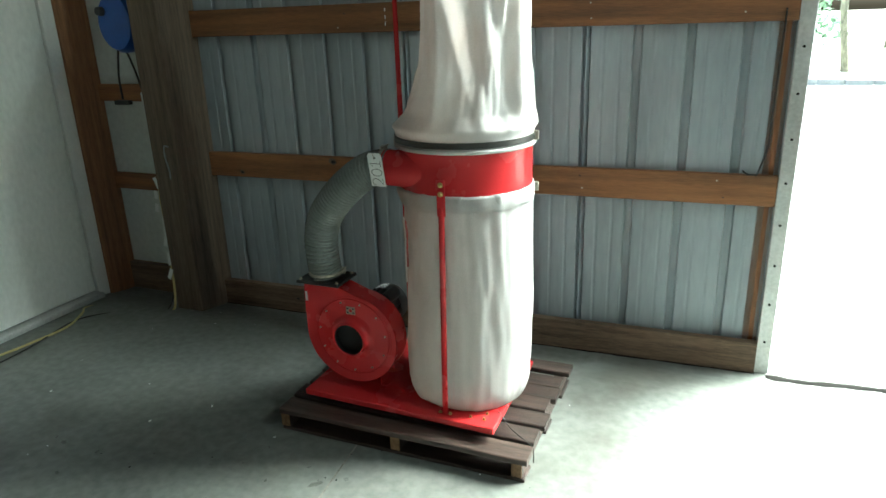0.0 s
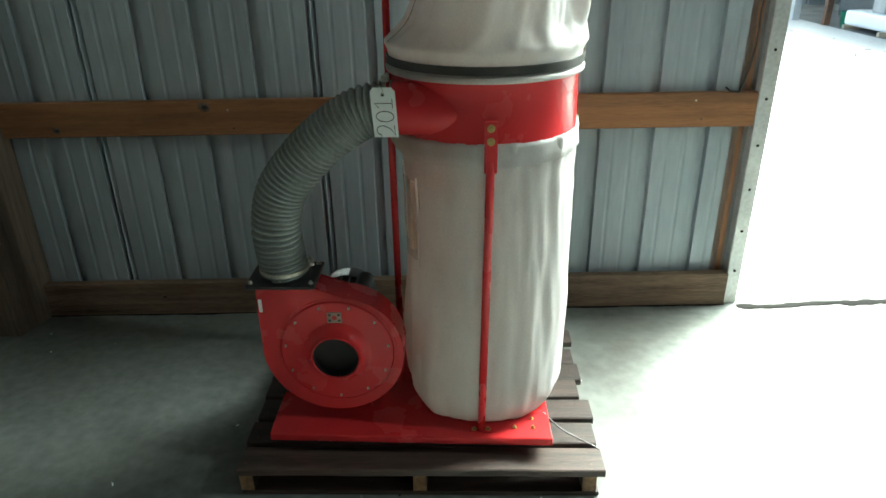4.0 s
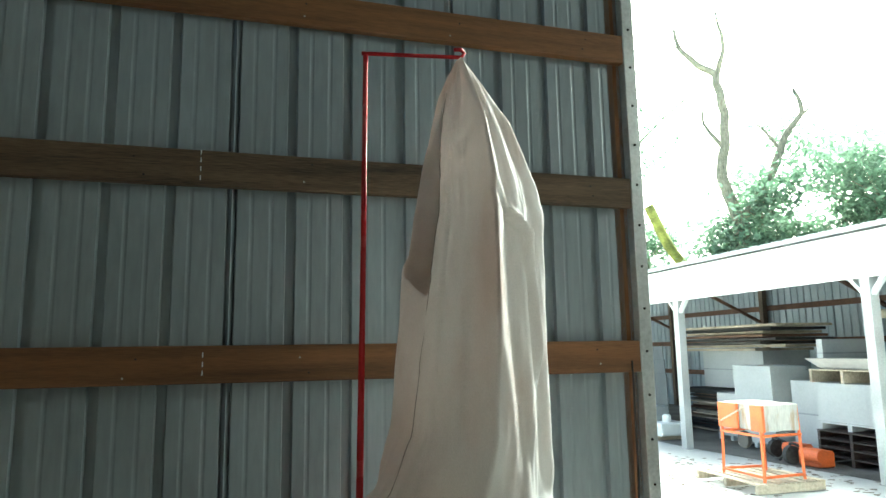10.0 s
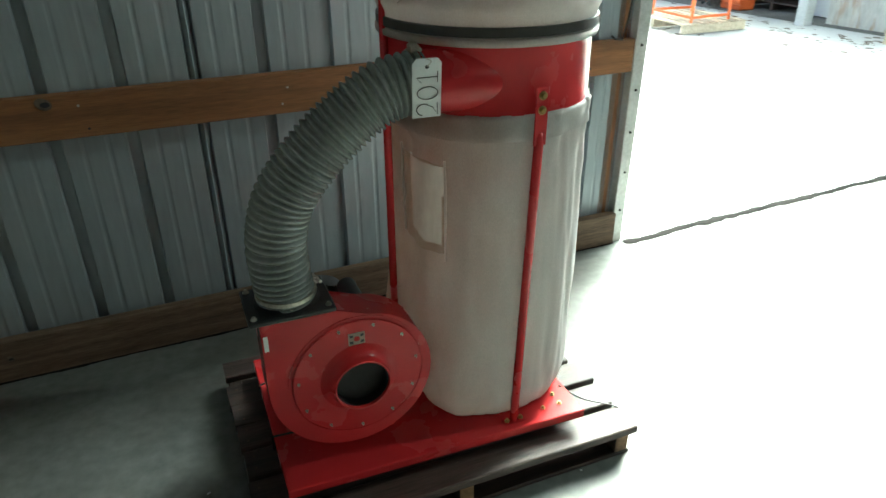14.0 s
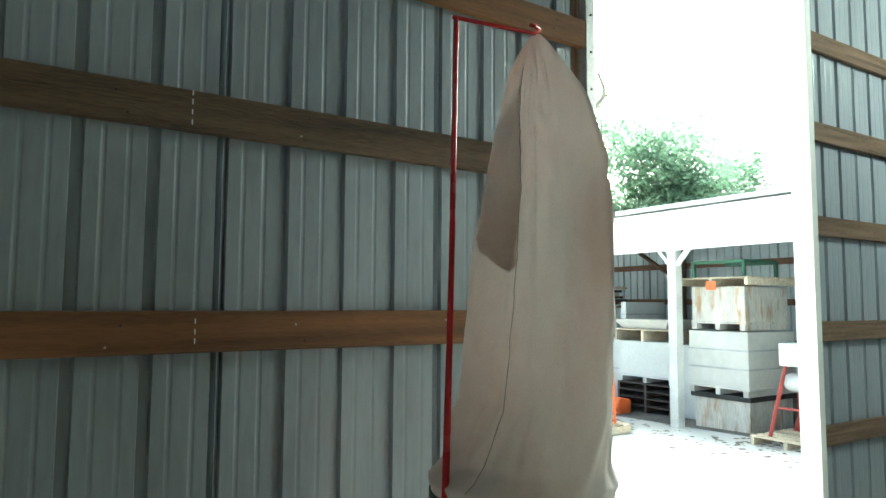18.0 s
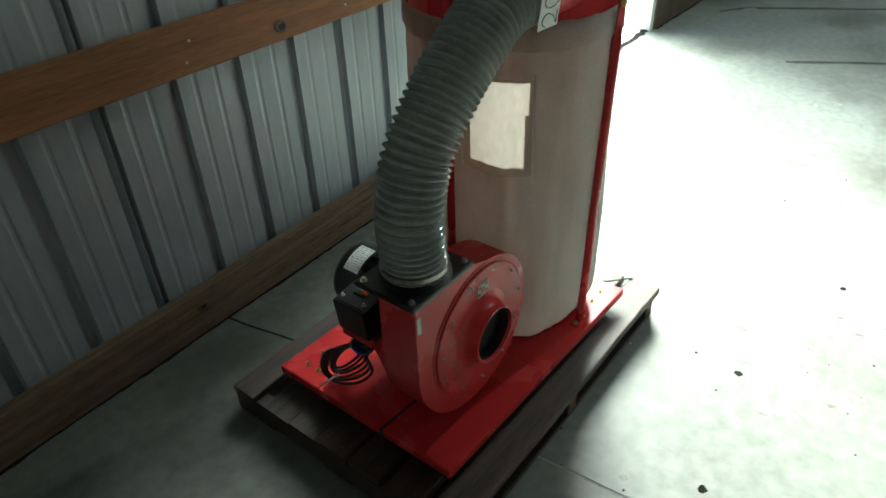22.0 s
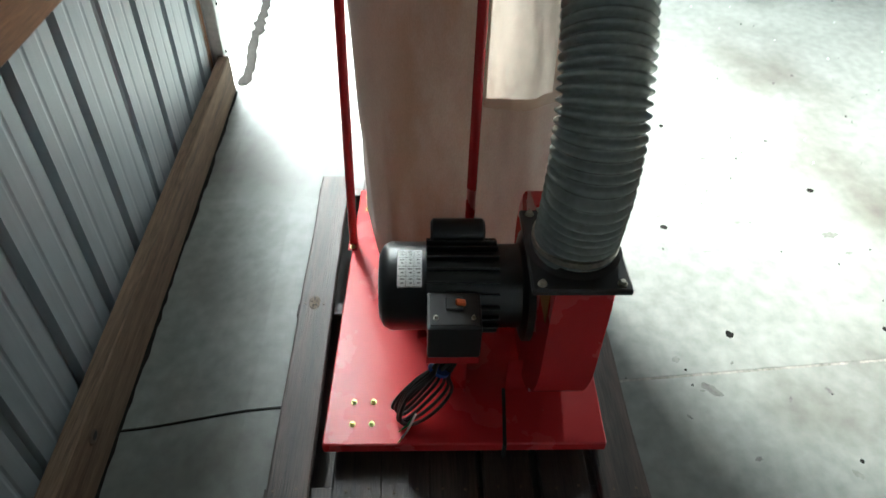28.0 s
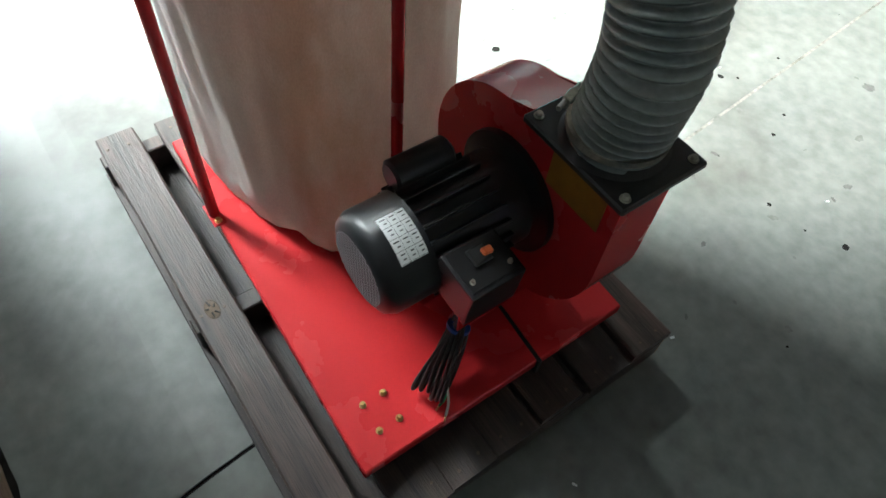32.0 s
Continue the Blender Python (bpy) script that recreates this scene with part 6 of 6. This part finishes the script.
# things seen along the shed near the barn
sc = thing("scissor_lift", "bright blue scissor lift table", "lift table", (9.6, 1.7, 0))
lb_ = material("bright blue paint", (0.01, 0.36, 0.70), 0.45, vary=0.06, fine=40, bump=0.05)
part("frame", box((9.4, 1.0, 0.02), (9.9, 2.5, 0.14), 0.006), lb_, sc)
for a, b in (((9.45, 1.05, 0.12), (9.45, 1.85, 0.46)), ((9.45, 2.45, 0.12), (9.45, 1.65, 0.46))):
    beam(a, b, 0.05, 0.10, lb_, sc, "scissor_arm")
part("top", box((9.38, 1.45, 0.44), (9.92, 2.05, 0.52), 0.006), lb_, sc)
pallet_at(9.2, 0.9, -0.08, 0.9, 1.7, "pallet", "pale pallet under the blue lift", PALEWOOD, 0.09)
yb = thing("yellow_beam", "yellow steel beam lying across the shed", "beam", (9.8, 1.8, 0.6))
part("beam", box((9.7, 0.8, 0.60), (9.85, 2.8, 0.72), 0.004), YELLOW, yb)
for y in (0.95, 2.6):
    part("trestle", box((9.72, y, -0.1), (9.83, y + 0.08, 0.60), 0.004), DARK, yb)
crate_box(9.55, 10.6, 0.85, 2.75, 0.73, 1.46, "white_crate", "long pale crate resting on the yellow beam", CRATE, None, 1)
pallet_at(9.5, 0.8, 1.47, 1.1, 2.0, "pallet", "stacked boards and pallet in the shed", PALEWOOD, 0.16)
pk = thing("pink_stand", "faded red tripod stand with a white hood", "machine stand", (8.6, 2.75, -0.1))
for sx, sy in ((-1, -1), (-1, 1), (1, 0)):
    beam((8.6 + sx * 0.25, 2.75 + sy * 0.22, -0.1), (8.6 + sx * 0.08, 2.75 + sy * 0.08, 0.75), 0.045, 0.045, RACK, pk, "leg")
part("hood", lathe([(0.0, 0.7), (0.12, 0.72), (0.15, 0.85), (0.10, 0.98), (0.0, 1.0)], 16, Matrix.Translation((8.6, 2.75, 0))), CRATE, pk, "", 40)


# ---------------------------------------------------------------- trees over the shed roof
# x, y, height, clump radius, leaves in a clump
TREES = ((20.2, 16.8, 11.6, 0.95, 56), (21.6, 15.6, 10.4, 0.9, 56), (22.6, 17.6, 11.4, 0.95, 48), (18.6, 18.4, 9.8, 0.9, 56), (22.9, 14.2, 9.0, 0.8, 56), (24.0, 15.6, 9.6, 0.9, 48), (17.0, 21.4, 9.0, 0.9, 48), (15.4, 23.2, 9.4, 0.9, 44),
         (25.5, 19.5, 11.0, 1.0, 44), (17.0, 24.5, 13.5, 1.1, 24), (8, 34, 9, 0.8, 14), (4.7, 20.5, 9, 0.8, 3), (3.9, 22, 2.2, 0.6, 7), (3.5, 38, 7, 0.9, 30), (13, 36, 6, 1.0, 40))


def leaves(tips, dense, spread, rg, th):
    """Many small folded leaves gathered in clumps round the twig ends."""
    verts, faces = [], []
    for t in tips:
        for k in range(dense):
            c = t + Vector((rg.gauss(0, 1), rg.gauss(0, 1), rg.gauss(0, 0.7))) * spread * 0.55
            d = Vector((rg.uniform(-1, 1), rg.uniform(-1, 1), rg.uniform(-0.8, 0.4))).normalized()
            w = d.cross(Vector((rg.uniform(-1, 1), rg.uniform(-1, 1), 1))).normalized()
            s = rg.uniform(0.08, 0.19)
            i = len(verts)
            verts += [c - d * s, c + w * s * 0.45, c + d * s, c - w * s * 0.45]
            faces.append((i, i + 1, i + 2, i + 3))
    me = bpy.data.meshes.new("crown")
    me.from_pydata([tuple(v) for v in verts], [], faces)
    me.materials.append(LEAF)
    cr = new("crown", me)
    cr.parent = th
    cr.matrix_parent_inverse = th.matrix_basis.inverted()


def tree(x, y, h, spread, seed, dense):
    rg = random.Random(seed)
    full = dense > 26
    th = thing("tree", "leafy green tree standing behind the shed" if full else "tall half-bare tree with few pale leaves", "tree", (x, y, -0.25), group="trees behind the shed")
    bm = bmesh.new()
    tips = []

    def limb(p, d, length, r, depth):
        pts, rad = [p], [r]
        for k in range(5):
            d = (d + Vector((rg.uniform(-1, 1), rg.uniform(-1, 1), rg.uniform(-0.3, 0.5))) * 0.22).normalized()
            p = p + d * length / 5
            pts.append(p)
            rad.append(r * (1 - 0.62 * (k + 1) / 5))
        tube(pts, rad, 6, True, bm)
        if depth < 3:
            for k in range(3 if depth else 6):
                q = pts[2 + k % 4]
                e = (d * 0.6 + Vector((rg.uniform(-1, 1), rg.uniform(-1, 1), rg.uniform(-0.3, 0.7)))).normalized()
                limb(q, e, length * rg.uniform(0.4, 0.55), rad[2 + k % 4] * 0.7, depth + 1)
        else:
            tips.append(p)
        if depth >= 1:
            tips.append(pts[3])

    limb(Vector((x, y, -0.3)), Vector((0.05, 0, 1)), h * 0.62 if full else h, h * (0.018 if full else 0.014), 0)
    part("trunk", bm, BARK, th, "", True)
    leaves([t for t in tips if full or t.z < 12], dense, spread, rg, th)


for i, (x, y, h, sp, dn) in enumerate(TREES):
    tree(x, y, h, sp, 20 + i, dn)

# the old forked tree with bare crooked limbs
old = thing("tree", "old forked tree with mossy bark and bare crooked limbs", "tree", (17.3, 18.2, -0.25), group="trees behind the shed")
bm = bmesh.new()
tube(smooth_path([(17.4, 18.3, -0.3), (17.2, 18.1, 3.0), (17.3, 18.2, 6.2)], 5), [0.34 - 0.006 * k for k in range(11)], 8, True, bm)
for pts, r in (([(17.3, 18.2, 6.1), (16.9, 18.5, 8.0), (17.1, 18.4, 10.0), (16.9, 18.6, 12.0), (16.4, 18.9, 12.6), (15.9, 19.2, 13.4), (15.8, 19.4, 14.2)], 0.24), ([(16.9, 18.6, 12.0), (17.2, 18.3, 13.1), (17.0, 18.4, 14.6)], 0.13),
               ([(17.3, 18.2, 6.1), (17.9, 17.7, 7.3), (18.3, 17.3, 8.4), (18.6, 17.0, 9.4), (19.0, 16.7, 10.1), (18.9, 16.8, 11.0)], 0.22), ([(18.4, 17.2, 8.8), (18.0, 17.5, 9.6), (17.7, 17.8, 9.9)], 0.08),
               ([(16.9, 18.5, 9.2), (16.5, 18.9, 10.2), (16.6, 18.9, 10.9)], 0.09), ([(19.0, 16.7, 10.0), (19.3, 16.4, 10.3)], 0.06), ([(15.9, 19.2, 13.4), (15.4, 19.6, 13.5)], 0.06)):
    q = smooth_path(pts, 5)
    tube([p + Vector((noise.noise(p * 1.7), noise.noise(p * 1.9 + Vector((5, 0, 0))), 0)) * 0.12 for p in q], [r * (1 - 0.75 * k / len(q)) for k in range(len(q))], 7, True, bm)
part("trunk", bm, BARK, old, "", True)
bm = tube(smooth_path([(14.9, 20.5, 7.2), (15.8, 20.6, 5.6), (17.0, 20.6, 4.0), (17.6, 20.4, 1.5), (17.8, 20.3, -0.3)], 6), 0.2, 8)
lean = thing("tree", "mossy leaning bare trunk behind the shed", "tree", (17.8, 20.3, -0.25), group="trees behind the shed")
part("trunk", bm, MOSS, lean, "yellow-green mossy trunk", True)

# ---------------------------------------------------------------- far yard, seen past the jamb
kerb = thing("kerb", "low pale stone kerb across the yard", "kerb", kind="structure")
rngk = random.Random(12)
for k in range(22):
    x = -2 + 0.62 * k
    part("kerbstone", box((x, 16.4 + rngk.uniform(-0.04, 0.04), -0.3), (x + 0.59, 16.65, -0.10 + rngk.uniform(-0.02, 0.02)), 0.01), GREYM, kerb)
bm = bmesh.new()
for k in range(160):
    x, y, s = rngk.uniform(1.5, 7), 11.2 + rngk.gauss(0, 0.12), rngk.uniform(0.02, 0.07)
    n = rngk.randrange(5, 8)
    bm.faces.new([bm.verts.new((x + s * rngk.uniform(0.6, 1.8) * math.cos(2 * math.pi * i / n), y + s * rngk.uniform(0.6, 1.3) * math.sin(2 * math.pi * i / n), ground_z(x, y) + 0.004)) for i in range(n)])
tagged(part("yard_litter", bm, DIRT), "dark leaf litter lying in a line across the yard", "litter", kind="stuff")

# larger drips and dried splashes on the concrete
bm = bmesh.new()
rngs = random.Random(31)
for k in range(64):
    x, y = rngs.uniform(-1.0, 2.2), rngs.uniform(-2.6, -1.28)
    s = rngs.uniform(0.003, 0.012) * (1.4 if k % 5 == 0 else 0.8)
    n = 18
    ang = rngs.uniform(0, 3)
    pts = []
    for i in range(n):
        a = 2 * math.pi * i / n
        r = s * rngs.uniform(0.86, 1.12) * (1 + 0.25 * math.sin(2 * a + k) + 0.15 * math.sin(5 * a + 2 * k))
        u, v = 1.7 * r * math.cos(a), r * math.sin(a)
        pts.append(bm.verts.new((x + u * math.cos(ang) - v * math.sin(ang), y + u * math.sin(ang) + v * math.cos(ang), 0.0009)))
    bm.faces.new(pts)
tagged(part("oil_splashes", bm, material("dried oil", (0.11, 0.112, 0.104), 0.5, vary=0.3, fine=60, bump=0)), "dark dried oil splashes on the concrete", "stains", kind="stuff")
bm = bmesh.new()
for k in range(70):
    x, y = rngs.uniform(-1.5, 3.2), rngs.uniform(-2.8, -0.2)
    s = rngs.uniform(0.002, 0.005)
    own = box((x, y, floor_z(y)), (x + s * rngs.uniform(1, 3), y + s, floor_z(y) + s * 0.6), 0, Matrix.Translation((x, y, 0)) @ Matrix.Rotation(rngs.uniform(0, 3), 4, "Z") @ Matrix.Translation((-x, -y, 0)))
    bm = merge(bm, own)
tagged(part("floor_crumbs", bm, PAPER), "tiny pale crumbs scattered on the floor", "crumbs", kind="stuff")

# gravel and leaf litter in the yard along the shed
bm = bmesh.new()
rngy = random.Random(44)
for k in range(420):
    x, y = rngy.choice(((7.4, 3.2), (7.6, 5.6), (6.9, 7.6), (8.0, 2.2), (5.9, 5.9)))
    x, y, s = x + rngy.gauss(0, 0.35), y + rngy.gauss(0, 0.8), rngy.uniform(0.015, 0.05)
    n = rngy.randrange(4, 7)
    bm.faces.new([bm.verts.new((x + s * rngy.uniform(0.5, 1.6) * math.cos(2 * math.pi * i / n), y + s * rngy.uniform(0.5, 1.4) * math.sin(2 * math.pi * i / n), ground_z(x, y) + 0.006)) for i in range(n)])
tagged(part("gravel", bm, POST), "dark gravel and leaf litter along the shed", "gravel", kind="stuff")

# nails in the girts and grime along the foot of the walls
rngn = random.Random(7)
for z in (0.77, 1.55, 2.29, 2.99):
    for x in (0.12, 0.74, 1.36, 1.98):
        for dz in (0.035, 0.10):
            m = WALL @ Matrix.Translation((x + rngn.uniform(-0.03, 0.03), -0.0008, z + dz + rngn.uniform(-0.012, 0.012))) @ Matrix.Rotation(radians(90), 4, "X")
            part("nail", lathe([(0.0, 0), (0.004, 0), (0.004, 0.0012), (0, 0.0012)], 8, m, None, False), STEEL if rngn.random() < 0.4 else DARK, wall)
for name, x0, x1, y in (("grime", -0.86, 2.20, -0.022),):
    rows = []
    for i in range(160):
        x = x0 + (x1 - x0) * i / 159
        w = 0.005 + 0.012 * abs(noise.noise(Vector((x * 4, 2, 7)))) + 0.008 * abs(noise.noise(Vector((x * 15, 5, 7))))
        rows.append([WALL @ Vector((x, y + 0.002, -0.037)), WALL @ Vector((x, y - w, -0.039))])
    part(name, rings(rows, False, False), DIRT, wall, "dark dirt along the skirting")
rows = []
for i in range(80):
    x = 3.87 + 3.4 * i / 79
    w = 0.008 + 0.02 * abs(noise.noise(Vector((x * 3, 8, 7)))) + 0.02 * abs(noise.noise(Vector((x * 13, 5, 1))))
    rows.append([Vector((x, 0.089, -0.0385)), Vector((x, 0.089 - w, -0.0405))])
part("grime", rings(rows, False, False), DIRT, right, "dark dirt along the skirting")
